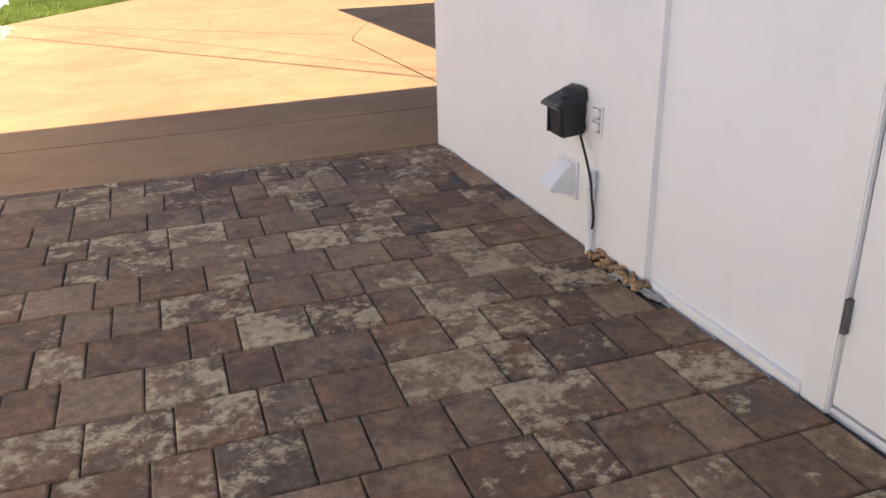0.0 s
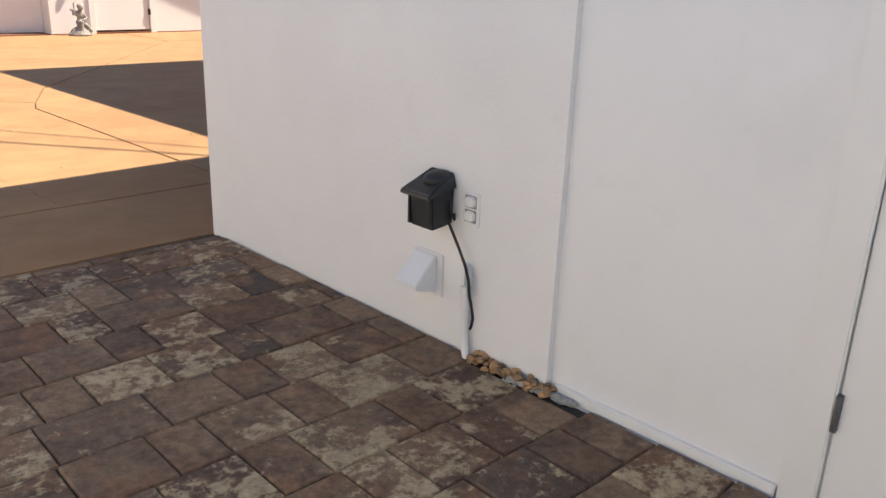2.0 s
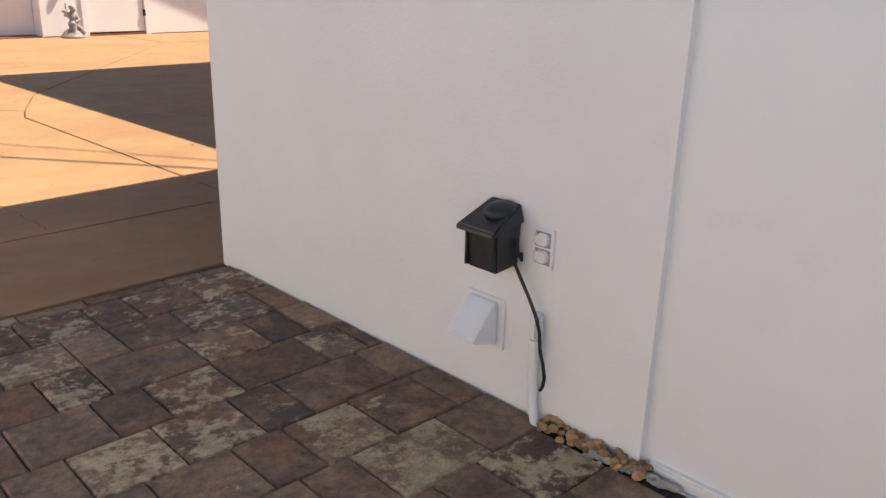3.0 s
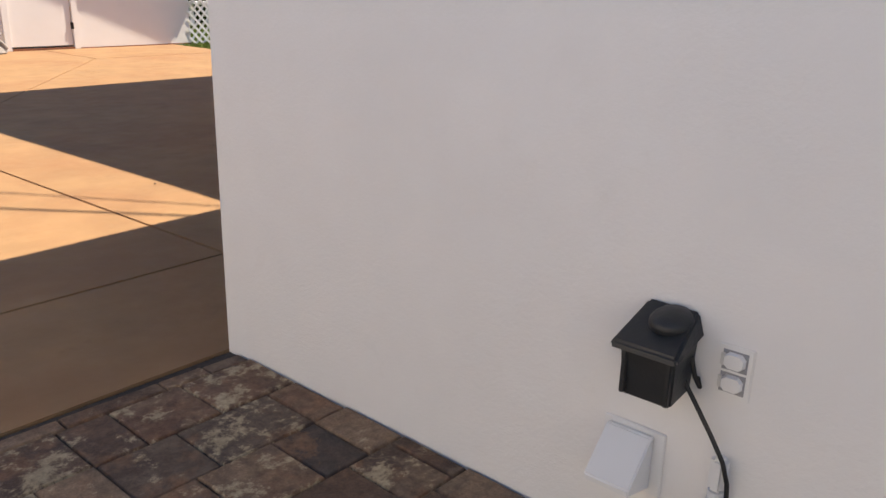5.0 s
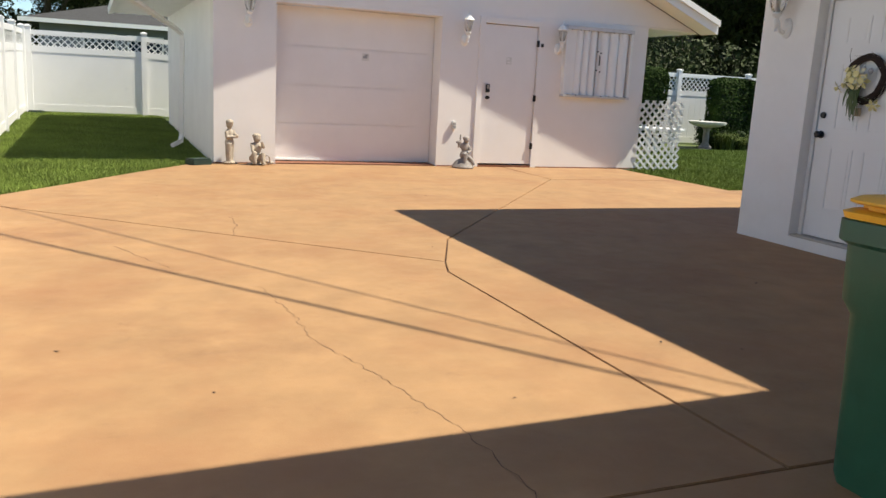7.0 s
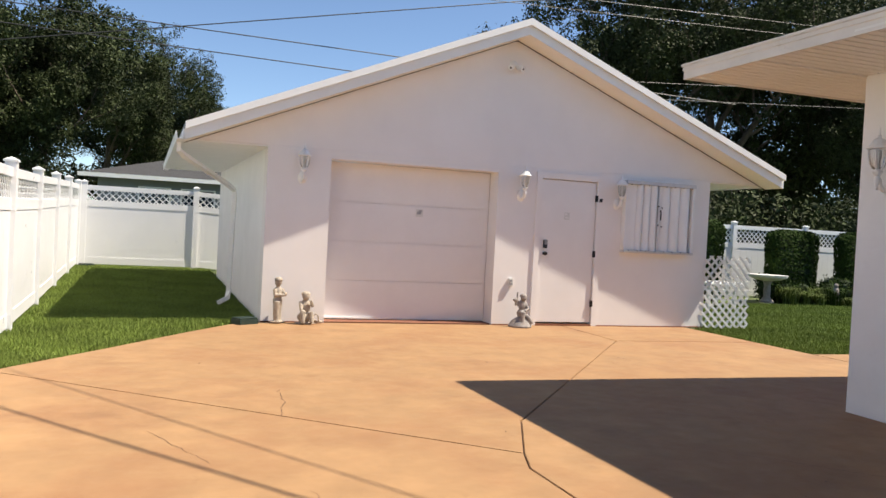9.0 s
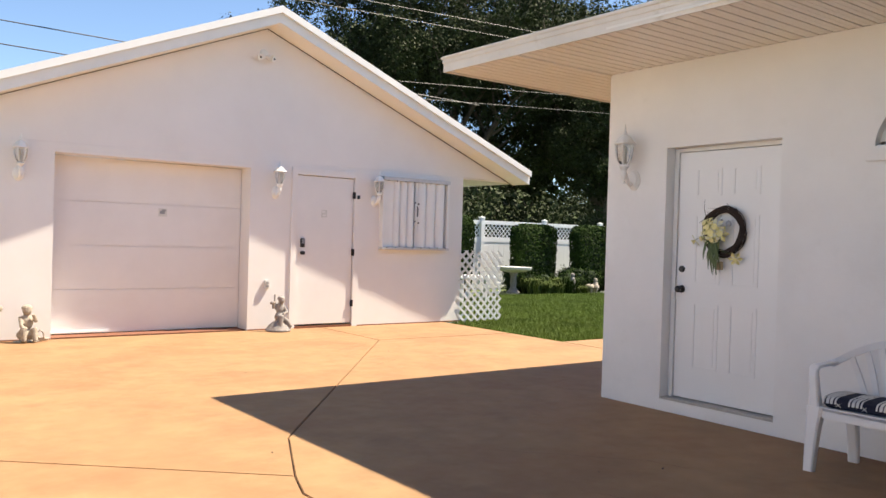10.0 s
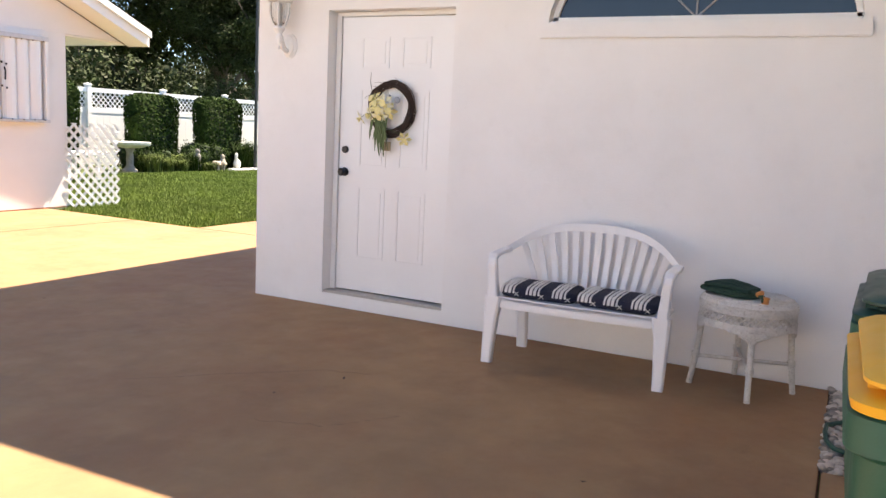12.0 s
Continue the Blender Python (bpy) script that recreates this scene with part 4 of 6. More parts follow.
statue("statue", [((0.03, -0.02, 0.435), (0.046, 0.046, 0.05)), ((0.03, -0.01, 0.46), (0.055, 0.055, 0.038)), ((0.02, 0.0, 0.32), (0.062, 0.05, 0.09)), ((0.02, 0.0, 0.20), (0.08, 0.07, 0.07)), ((-0.10, -0.01, 0.40), (0.04, 0.03, 0.025))],
       [([(-0.03, 0, 0.37), (-0.09, -0.01, 0.33), (-0.08, -0.01, 0.41)], [0.028, 0.024, 0.02]), ([(0.06, 0, 0.36), (0.10, -0.05, 0.27), (0.03, -0.09, 0.24)], [0.028, 0.024, 0.02]), ([(0.02, -0.02, 0.2), (0.0, -0.10, 0.21), (-0.02, -0.11, 0.08)], [0.045, 0.038, 0.03]), ([(0.05, 0.0, 0.19), (0.10, -0.08, 0.14), (0.15, -0.10, 0.06)], [0.042, 0.034, 0.028]), ([(-0.05, -0.01, 0.30), (-0.07, -0.01, 0.46), (-0.065, -0.01, 0.52)], 0.013)],
       pose(5.68, 15.48, 0, 0, 0, 0), GREYST, "grey cast-stone figure seated on a round mound", mound)

# ---- things on the near wall ----
box_t = thing("transformer_box", "black plastic transformer box with a sloping lid on the white wall", "electrical box", at=pose(WX, 3.44, 0.438) @ Matrix.Scale(1.03, 4))
bm = bmesh.new()
b0 = [(-0.088, -0.05, -0.02), (-0.002, -0.05, -0.012), (-0.002, 0.05, -0.012), (-0.088, 0.05, -0.02)]
b1 = [(-0.10, -0.056, 0.095), (-0.002, -0.056, 0.115), (-0.002, 0.056, 0.115), (-0.10, 0.056, 0.095)]
slab_between(bm, b0, b1)
part("body", bm, BLACKP, box_t, bevel=0.005)
bm = bmesh.new()
slab_between(bm, [(-0.122, -0.068, 0.082), (-0.001, -0.066, 0.105), (-0.001, 0.066, 0.105), (-0.122, 0.068, 0.082)], [(-0.118, -0.064, 0.098), (-0.001, -0.05, 0.152), (-0.001, 0.05, 0.152), (-0.118, 0.064, 0.098)])
part("lid", bm, BLACKP, box_t, bevel=0.005)
bm = bmesh.new()
ball(bm, (-0.030, -0.012, 0.128), (0.055, 0.042, 0.028), 18)
part("lid_hump", bm, BLACKP, box_t, smooth=True)
for y in (-0.044, 0.044):
    part("body_rib", boxes((-0.101, -0.088, y - 0.005, y + 0.005, -0.012, 0.088)), BLACKP, box_t, bevel=0.002)
cable = thing("power_cable", "black power cable hanging down to a white conduit", "cable", at=pose(WX - 0.03, 3.368, 0.105))
bm = bmesh.new()
pts = [(WX - 0.03, 3.425, 0.455), (WX - 0.032, 3.395, 0.415), (WX - 0.034, 3.355, 0.36), (WX - 0.036, 3.325, 0.315), (WX - 0.032, 3.312, 0.27), (WX - 0.03, 3.308, 0.22), (WX - 0.03, 3.296, 0.185), (WX - 0.032, 3.286, 0.15), (WX - 0.030, 3.292, 0.12), (WX - 0.026, 3.302, 0.105)]
tube(bm, [Vector(p) - Vector((WX - 0.03, 3.40, 0.10)) for p in pts], 0.0048, 8)
part("lead", bm, RUBBER, cable, smooth=True)
bm = bmesh.new()
tube(bm, [Vector(p) - Vector((WX - 0.03, 3.40, 0.10)) for p in ((WX - 0.02, 3.418, 0.50), (WX - 0.025, 3.405, 0.465), (WX - 0.02, 3.395, 0.445), (WX - 0.012, 3.405, 0.46))], 0.005, 8)
part("loop", bm, RUBBER, cable, smooth=True)

outlet = thing("wall_outlet", "white outlet plate with two snap covers on the wall", "outlet", at=pose(WX, 3.308, 0.493))
part("plate", boxes((-0.006, 0.0, -0.034, 0.034, -0.054, 0.054)), TRIM, outlet, bevel=0.002)
for z in (-0.022, 0.024):
    bm = bmesh.new()
    slab_between(bm, [(-0.006, y, z + h) for y, h in ((-0.021, -0.008), (-0.012, -0.017), (0.012, -0.017), (0.021, -0.008), (0.021, 0.008), (0.012, 0.017), (-0.012, 0.017), (-0.021, 0.008))],
                 [(-0.017, y, z + h) for y, h in ((-0.018, -0.007), (-0.010, -0.014), (0.010, -0.014), (0.018, -0.007), (0.018, 0.007), (0.010, 0.014), (-0.010, 0.014), (-0.018, 0.007))])
    part("cover", bm, TRIM, outlet)
    # grey rim draws the dark shaded gap round each cover
    part("gasket", boxes((-0.0075, -0.005, -0.024, 0.024, z - 0.020, z + 0.020)), LABELM, outlet, "grey rim painted as the shaded gap round the cover")
    part("hinge", boxes((-0.012, -0.006, 0.018, 0.027, z - 0.013, z + 0.013)), WSTONE, outlet, bevel=0.002)

vent = thing("dryer_vent", "white hooded dryer vent low on the wall", "vent", at=pose(WX, 3.492, 0.237) @ Matrix.Scale(1.03, 4))
part("flange", boxes((-0.007, 0.0, -0.068, 0.068, -0.072, 0.072)), VINYL, vent, bevel=0.002)
bm = bmesh.new()
slab_between(bm, [(-0.007, -0.045, 0.062), (-0.02, -0.045, 0.062), (-0.10, -0.045, -0.02), (-0.10, -0.045, -0.034), (-0.007, -0.045, -0.06)], [(-0.007, 0.055, 0.062), (-0.02, 0.055, 0.062), (-0.10, 0.055, -0.02), (-0.10, 0.055, -0.034), (-0.007, 0.055, -0.06)])
part("hood", bm, VINYL, vent, bevel=0.003)

conduit = thing("conduit", "white plastic conduit rising from the ground up the wall", "conduit", at=pose(WX - 0.018, 3.303, 0.0) @ Matrix.Scale(1.03, 4))
bm = bmesh.new()
tube(bm, [(0, 0, 0.235), (0, 0, 0.15), (0, -0.002, 0.09), (-0.004, -0.008, 0.05), (-0.012, -0.022, 0.02), (-0.02, -0.045, -0.02)], 0.0125, 12)
part("pipe", bm, VINYL, conduit, smooth=True)
part("fitting", boxes((-0.016, 0.016, -0.016, 0.016, 0.235, 0.312)), VINYL, conduit, bevel=0.009)
bm = bmesh.new()
tube(bm, [(0, 0, 0.205), (0, 0, 0.222)], 0.0165, 12)
part("collar", bm, VINYL, conduit)
bm = bmesh.new()
tube(bm, [(0, 0, 0.222), (0, 0, 0.238)], 0.0155, 12)
part("collar", bm, VINYL, conduit)

# pebbles in the gap beside the conduit
rnd = random.Random(11)
for k in range(84):
    bm = bmesh.new()
    r = rnd.uniform(0.006, 0.014)
    ball(bm, (0, 0, 0), (r * 1.25, r, r * 0.8), 8)
    f = rnd.random()
    solid("pebble", bm, PEBBLEB, "small brown river pebble beside the wall", "pebble", "pebbles beside the wall", smooth=True, at=pose(WX - rnd.uniform(0.0, 0.05), 3.246 - 0.31 * f ** 1.3, 0.010 + rnd.uniform(0, 0.02), rnd.uniform(-30, 30), rnd.uniform(-30, 30), rnd.uniform(0, 360)))
bm = bmesh.new()
tube(bm, [(WX - 0.046 + 0.036 * k / 15 + rnd.uniform(-0.007, 0.007), 3.09 - 0.24 * k / 15, 0.012 + rnd.uniform(-0.003, 0.006)) for k in range(16)], [rnd.uniform(0.005, 0.014) for k in range(16)], 7)
for k in range(18):
    ball(bm, (WX - 0.05 + 0.04 * k / 18 + rnd.uniform(-0.015, 0.012), 3.09 - 0.25 * k / 18, 0.010), (rnd.uniform(0.004, 0.011), rnd.uniform(0.006, 0.013), rnd.uniform(0.003, 0.007)), 7)
solid("mortar_smear", bm, MORTAR, "rough grey smear of mortar at the wall foot", "mortar", smooth=True)


# ---- refuse bins ----
def rounded(w, d, r, n=5):
    pts = []
    for sx, sy, q0 in ((1, 1, 0), (-1, 1, 90), (-1, -1, 180), (1, -1, 270)):
        for k in range(n + 1):
            q = radians(q0 + 90 * k / n)
            pts.append((sx * (w / 2 - r) + r * math.cos(q), sy * (d / 2 - r) + r * math.sin(q)))
    return pts


def loft(bm, rings):
    vs = [[bm.verts.new(p) for p in ring] for ring in rings]
    for a, b in zip(vs, vs[1:]):
        for i in range(len(a)):
            j = (i + 1) % len(a)
            bm.faces.new((a[i], a[j], b[j], b[i]))
    bm.faces.new(vs[0][::-1])
    bm.faces.new(vs[-1])


def wheeled_bin(at, lid_mat, label, lid_label, height=0.965):
    """A wheeled bin; local +y is its front, the handle at the back."""
    b = thing("wheeled_bin", label, "bin", "wheeled bins", at=at)
    bm = bmesh.new()
    ring = lambda w, d, z, y=0: [(x, yy + y, z) for x, yy in rounded(w, d, 0.06)]
    loft(bm, [ring(0.48, 0.52, 0.0, 0.03), ring(0.49, 0.54, 0.03, 0.03), ring(0.53, 0.60, height - 0.33, 0.015), ring(0.59, 0.66, height - 0.28, 0), ring(0.60, 0.67, height - 0.10, 0), ring(0.64, 0.71, height - 0.085, 0), ring(0.64, 0.71, height - 0.02, 0), ring(0.60, 0.67, height - 0.015, 0)])
    part("body", bm, BIN, b, smooth=True)
    for s in (-1, 1):
        part("side_rib", boxes((s * 0.262 - 0.012, s * 0.262 + 0.012, -0.20, -0.15, 0.12, height - 0.33)), BIN, b, bevel=0.006)
    bm = bmesh.new()
    z = height - 0.015
    loft(bm, [ring(0.63, 0.70, z, 0), ring(0.64, 0.71, z + 0.02, 0), ring(0.60, 0.67, z + 0.03, 0)])
    lid = part("lid_rim", bm, lid_mat, b, lid_label, smooth=True)
    bm = bmesh.new()
    loft(bm, [ring(0.565, 0.605, z + 0.03, -0.01), ring(0.565, 0.605, z + 0.050, -0.01)])
    part("lid_side", bm, lid_mat, lid)
    for x in (-0.22, 0.0, 0.22):
        part("lid_rib", boxes((x - 0.007, x + 0.007, 0.27, 0.325, z + 0.03, z + 0.051)), lid_mat, lid)
    for y in (-0.15, 0.1):
        for s in (-1, 1):
            part("lid_rib", boxes((s * 0.292 - 0.014, s * 0.292 + 0.014, y - 0.007, y + 0.007, z + 0.03, z + 0.051)), lid_mat, lid)
    bm = bmesh.new()
    loft(bm, [ring(0.615, 0.66, z + 0.048, -0.005), ring(0.635, 0.68, z + 0.053, -0.005), ring(0.635, 0.68, z + 0.060, -0.005), ring(0.60, 0.64, z + 0.074, -0.01), ring(0.50, 0.52, z + 0.082, -0.02), ring(0.46, 0.48, z + 0.079, -0.02), ring(0.30, 0.30, z + 0.081, -0.02)])
    part("lid_top", bm, lid_mat, lid, smooth=True)
    bm = bmesh.new()
    tube(bm, [(-0.27, -0.33, height - 0.04), (-0.27, -0.41, height - 0.0), (0.27, -0.41, height - 0.0), (0.27, -0.33, height - 0.04)], 0.016, 8)
    part("handle", bm, BIN, b, smooth=True)
    for s in (-1, 1):
        bm = bmesh.new()
        tube(bm, [(s * 0.27, -0.27, 0.12), (s * 0.32, -0.27, 0.12)], 0.12, 20)
        part("wheel", bm, RUBBER, b, "black rubber wheel", bevel=0.01)
    bm = bmesh.new()
    tube(bm, [(-0.31, -0.27, 0.12), (0.31, -0.27, 0.12)], 0.014, 8)
    part("axle", bm, STEEL, b)
    return b


bin_a = wheeled_bin(pose(3.07, 5.392, 0.0, 0, 0, 1), LIDY, "green wheeled bin with a yellow lid and a white 64", "yellow plastic lid", 0.91)
bin_b = wheeled_bin(pose(3.86, 5.38, 0.0, 0, 0, -2), LIDG, "green wheeled bin with a green lid", "green plastic lid", 0.915)


def lettering(text, size, at, mat, parent, depth=0.001):
    cu = bpy.data.curves.new("lettering", "FONT")
    cu.body, cu.size, cu.extrude, cu.align_x = text, size, depth, "CENTER"
    tmp = new("lettering_curve", cu)
    me = bpy.data.meshes.new_from_object(tmp.evaluated_get(bpy.context.evaluated_depsgraph_get()))
    bpy.data.objects.remove(tmp)
    me.materials.append(mat)
    o = new("lettering", me)
    o.matrix_basis, o.parent = at, parent
    return o


lettering("64", 0.07, pose(-0.3025, 0.05, 0.80, 90, 0, -90), CREAM, bin_a)


# ---- bench, cushions, stool and hose by the entrance ----
bench = thing("garden_bench", "white resin garden bench with an arched slatted back", "bench", at=pose(5.58, 7.11, 0, 0, 0, -87.6) @ Matrix.Diagonal((0.965, 0.95, 0.985, 1)))


def back_point(u):
    """Plan and height of the bench's top rail at u across its width."""
    f = abs(u) / 0.53
    return 0.47 - 0.20 * f ** 3, 0.825 - 0.165 * f ** 3


def seat_edge(u):
    return -0.02 - 0.03 * (1 - (u / 0.5) ** 2)


bm = bmesh.new()
us = [-0.52 + 1.04 * k / 16 for k in range(17)]
front, rear = [(u, seat_edge(u)) for u in us], [(u, 0.43 - 0.12 * (abs(u) / 0.52) ** 3) for u in us]
prism(bm, front + rear[::-1], 0.375, 0.405)
part("seat", bm, BENCH, bench, bevel=0.005)
bm = bmesh.new()
prism(bm, front + [(u, y + 0.03) for u, y in front[::-1]], 0.335, 0.405)
part("apron", bm, BENCH, bench, bevel=0.006)
def bench_bar(name, path):
    """A bar with a softened oblong section along a path in one upright plane; path: (x, y, z, half width, half depth)."""
    bm = bmesh.new()
    rows = []
    for k, (x, y, z, w, d) in enumerate(path):
        a, b = path[max(k - 1, 0)], path[min(k + 1, len(path) - 1)]
        t = Vector((0, b[1] - a[1], b[2] - a[2])).normalized()
        nrm = Vector((0, -t.z, t.y))
        q = 0.3
        rows.append([Vector((x + i * w, y, z)) + nrm * (j * d) for i, j in ((-1, -1 + q), (-1 + q, -1), (1 - q, -1), (1, -1 + q), (1, 1 - q), (1 - q, 1), (-1 + q, 1), (-1, 1 - q))])
    loft(bm, rows)
    bmesh.ops.recalc_face_normals(bm, faces=bm.faces)
    part(name, bm, BENCH, bench)


for s in (-1, 1):
    bench_bar("leg", [(s * 0.517, -0.045, 0.0, 0.030, 0.030), (s * 0.516, -0.035, 0.10, 0.033, 0.032), (s * 0.511, -0.015, 0.28, 0.041, 0.036), (s * 0.502, -0.005, 0.40, 0.052, 0.040)])
    bench_bar("leg", [(s * 0.452, 0.435, 0.0, 0.032, 0.022), (s * 0.450, 0.42, 0.12, 0.034, 0.026), (s * 0.45, 0.37, 0.40, 0.036, 0.034)])
    yb, zb = back_point(0.53)
    bench_bar("armrest", [(s * 0.508, -0.005, 0.395, 0.034, 0.034), (s * 0.515, -0.008, 0.50, 0.028, 0.028), (s * 0.522, -0.012, 0.59, 0.027, 0.024), (s * 0.524, -0.008, 0.622, 0.028, 0.018), (s * 0.526, 0.012, 0.640, 0.029, 0.015), (s * 0.528, 0.06, 0.645, 0.030, 0.013), (s * 0.532, 0.16, 0.648, 0.030, 0.013), (s * 0.53, yb + 0.01, zb - 0.012, 0.026, 0.016)])
bm = bmesh.new()
rings = []
for k in range(33):
    u = -0.53 + 1.06 * k / 32
    y, z = back_point(u)
    rings.append([(u, y - 0.016, z - 0.04), (u, y + 0.016, z - 0.04), (u, y + 0.02, z), (u, y - 0.012, z + 0.008)])
loft(bm, rings)
part("top_rail", bm, BENCH, bench, smooth=True)
for k in range(13):
    u = -0.42 + 0.84 * k / 12
    y1, z1 = back_point(u * 1.08)
    ub = u * 0.84
    y0 = 0.41 - 0.10 * (abs(ub) / 0.5) ** 3
    bm = bmesh.new()
    rows = []
    for j in range(7):
        f = j / 6
        x, y, z = ub + (u * 1.08 - ub) * f, y0 + (y1 - y0) * f + 0.022 * math.sin(math.pi * f), 0.39 + (z1 - 0.02 - 0.39) * f
        w = 0.017 + 0.004 * f
        rows.append([(x - w, y - 0.006, z), (x + w, y - 0.006, z), (x + w, y + 0.006, z), (x - w, y + 0.006, z)])
    loft(bm, rows)
    part("back_slat", bm, BENCH, bench)
BM = bench.matrix_basis.copy()


def cushion(x0, tilt):
    c = thing("seat_cushion", "navy cushion with white stripes lying on the bench", "cushion", "striped bench cushions", at=BM @ pose(x0, 0.165, 0.407, 0, 0, tilt))
    bm = bmesh.new()

    def ring(s, z):
        return [(x * s, y * s, z) for x, y in rounded(0.475, 0.36, 0.07, 6)]

    loft(bm, [ring(0.93, 0.0), ring(1.0, 0.018), ring(1.0, 0.035), ring(0.94, 0.056), ring(0.75, 0.066), ring(0.4, 0.07)])
    part("pad", bm, NAVY, c, smooth=True)
    for g in (-0.175, -0.02, 0.14):
        for j, w in ((0, 0.008), (1, 0.013), (2, 0.013), (3, 0.008)):
            x = g + (j - 1.5) * 0.024
            bm = bmesh.new()
            rows = []
            for y, z in ((-0.183, 0.03), (-0.176, 0.052), (-0.15, 0.066), (0.0, 0.074), (0.15, 0.066), (0.176, 0.05)):
                e = 0.001
                rows.append([(x - w * 0.65, y, z - 0.004), (x + w * 0.65, y, z - 0.004), (x + w * 0.65, y - e, z + e), (x - w * 0.65, y - e, z + e)])
            loft(bm, rows)
            part("stripe", bm, CREAM, c)
        for s in (-1, 1):
            bm = bmesh.new()
            tube(bm, [(g + 0.055 + s * 0.015, -0.183, 0.012), (g + 0.055 - s * 0.012, -0.184, 0.036)], 0.0022, 4)
            part("stitch", bm, CREAM, c)
    return c


cushion(-0.245, 2)
cushion(0.235, -2)

SX, SY, SR = 5.895, 6.225, 0.252
stool = thing("wicker_stool", "round white wicker stool with worn paint", "stool", at=pose(SX, SY, 0, 0, 0, 14))
bm = bmesh.new()
lathe(bm, [(SR - 0.02, 0.47), (SR, 0.48), (SR + 0.005, 0.50), (SR - 0.01, 0.515), (SR - 0.05, 0.52), (0.01, 0.518)], 40)
part("top", bm, WICKER, stool, smooth=True)
bm = bmesh.new()
for k in range(11):
    r = 0.03 + k * 0.02
    tube(bm, [(r * math.cos(q), r * math.sin(q), 0.519 + 0.003 * math.sin(9 * q + k)) for q in (2 * math.pi * i / 36 for i in range(36))], 0.006, 5, True)
tagged(part("top_weave", bm, WICKER, stool), kind="stuff")


def apron_low(q):
    return 0.300 + 0.075 * abs(math.sin(2 * q)) ** 0.6


bm = bmesh.new()
for j in range(5):
    for z in (0.492 - j * 0.009, 0.402 - j * 0.006):
        tube(bm, [((SR + 0.004 * math.sin(18 * q + j * math.pi)) * math.cos(q), (SR + 0.004 * math.sin(18 * q + j * math.pi)) * math.sin(q), z) for q in (2 * math.pi * i / 72 for i in range(72))], 0.0055, 4, True)
for i in range(40):
    q0, q1 = 2 * math.pi * i / 40, 2 * math.pi * (i + 1.3) / 40
    for a, b in ((q0, q1), (q1, q0)):
        tube(bm, [(SR * math.cos(a), SR * math.sin(a), 0.454), (SR * math.cos(b), SR * math.sin(b), 0.405)], 0.0045, 4)
for j in range(7):
    pts = []
    for i in range(72):
        q = 2 * math.pi * i / 72
        z = 0.376 + (apron_low(q) - 0.376) * (j + 1) / 7
        r = SR - 0.004 * math.sin(18 * q + j * math.pi)
        pts.append((r * math.cos(q), r * math.sin(q), z))
    tube(bm, pts, 0.0055, 4, True)
tagged(part("skirt_weave", bm, WICKER, stool, "open-work wicker skirt"), kind="stuff")
for k in range(4):
    q = math.pi / 2 * k
    c, s = math.cos(q), math.sin(q)
    bm = bmesh.new()
    tube(bm, [(0.275 * c, 0.275 * s, 0.0), (0.25 * c, 0.25 * s, 0.18), (0.232 * c, 0.232 * s, 0.40), (0.226 * c, 0.226 * s, 0.48)], [0.016, 0.016, 0.017, 0.017], 10)
    part("leg", bm, WICKER, stool, smooth=True)
    bm = bmesh.new()
    tube(bm, [(0.252 * c, 0.252 * s, 0.165), (0.0, 0.0, 0.165)], 0.011, 8)
    part("stretcher", bm, WICKER, stool, smooth=True)
    bm = bmesh.new()
    for dz in (-0.012, 0.0, 0.012):
        tube(bm, [(0.252 * c + 0.02 * math.cos(a), 0.252 * s + 0.02 * math.sin(a), 0.168 + dz) for a in (2 * math.pi * i / 12 for i in range(12))], 0.005, 4, True)
    part("binding", bm, WICKER, stool)
hose = thing("garden_hose", "dark green fabric hose coiled on the stool", "hose", at=pose(SX - 0.02, SY + 0.09, 0.531, 0, 0, 65))
bm = bmesh.new()
pts = []
for i in range(150):
    q = 2 * math.pi * i / 30
    r = 0.95 - 0.1 * (i / 30)
    pts.append((0.175 * r * math.cos(q) + 0.006 * math.sin(3.1 * q), 0.115 * r * math.sin(q) + 0.006 * math.cos(2.3 * q), 0.010 + 0.007 * (i / 30) + 0.004 * math.sin(1.7 * q)))
tube(bm, pts, 0.0135, 7)
part("coil", bm, HOSE, hose, smooth=True)
bm = bmesh.new()
for k in range(7):
    y = -0.075 + k * 0.025
    tube(bm, [(-0.13, y * 0.7, 0.035), (-0.05, y * 0.9, 0.046 + 0.006 * math.sin(k * 2.1)), (0.05, y, 0.048 + 0.006 * math.cos(k * 1.7)), (0.13, y * 0.8, 0.038)], 0.0135, 6)
tube(bm, [(-0.13, 0.02, 0.03), (-0.19, 0.055, 0.032), (-0.228, 0.074, 0.024), (-0.236, 0.078, 0.0)], 0.0125, 7)
part("folds", bm, HOSE, hose, smooth=True)
bm = bmesh.new()
lathe(bm, [(0.016, 0.0), (0.018, 0.01), (0.013, 0.03), (0.012, 0.055), (0.016, 0.06)], 12)
bmesh.ops.transform(bm, matrix=pose(-0.236, 0.078, -0.050, 8, -6, 0) @ Matrix.Scale(1.35, 4), verts=bm.verts)
part("connector", bm, COPPER, hose, "orange hose connector", smooth=True)
bm = bmesh.new()
lathe(bm, [(0.014, 0.0), (0.016, 0.01), (0.012, 0.04)], 12)
bmesh.ops.transform(bm, matrix=pose(-0.185, 0.055, 0.03, 60, 0, -110), verts=bm.verts)
part("connector", bm, COPPER, hose, "orange hose connector", smooth=True)

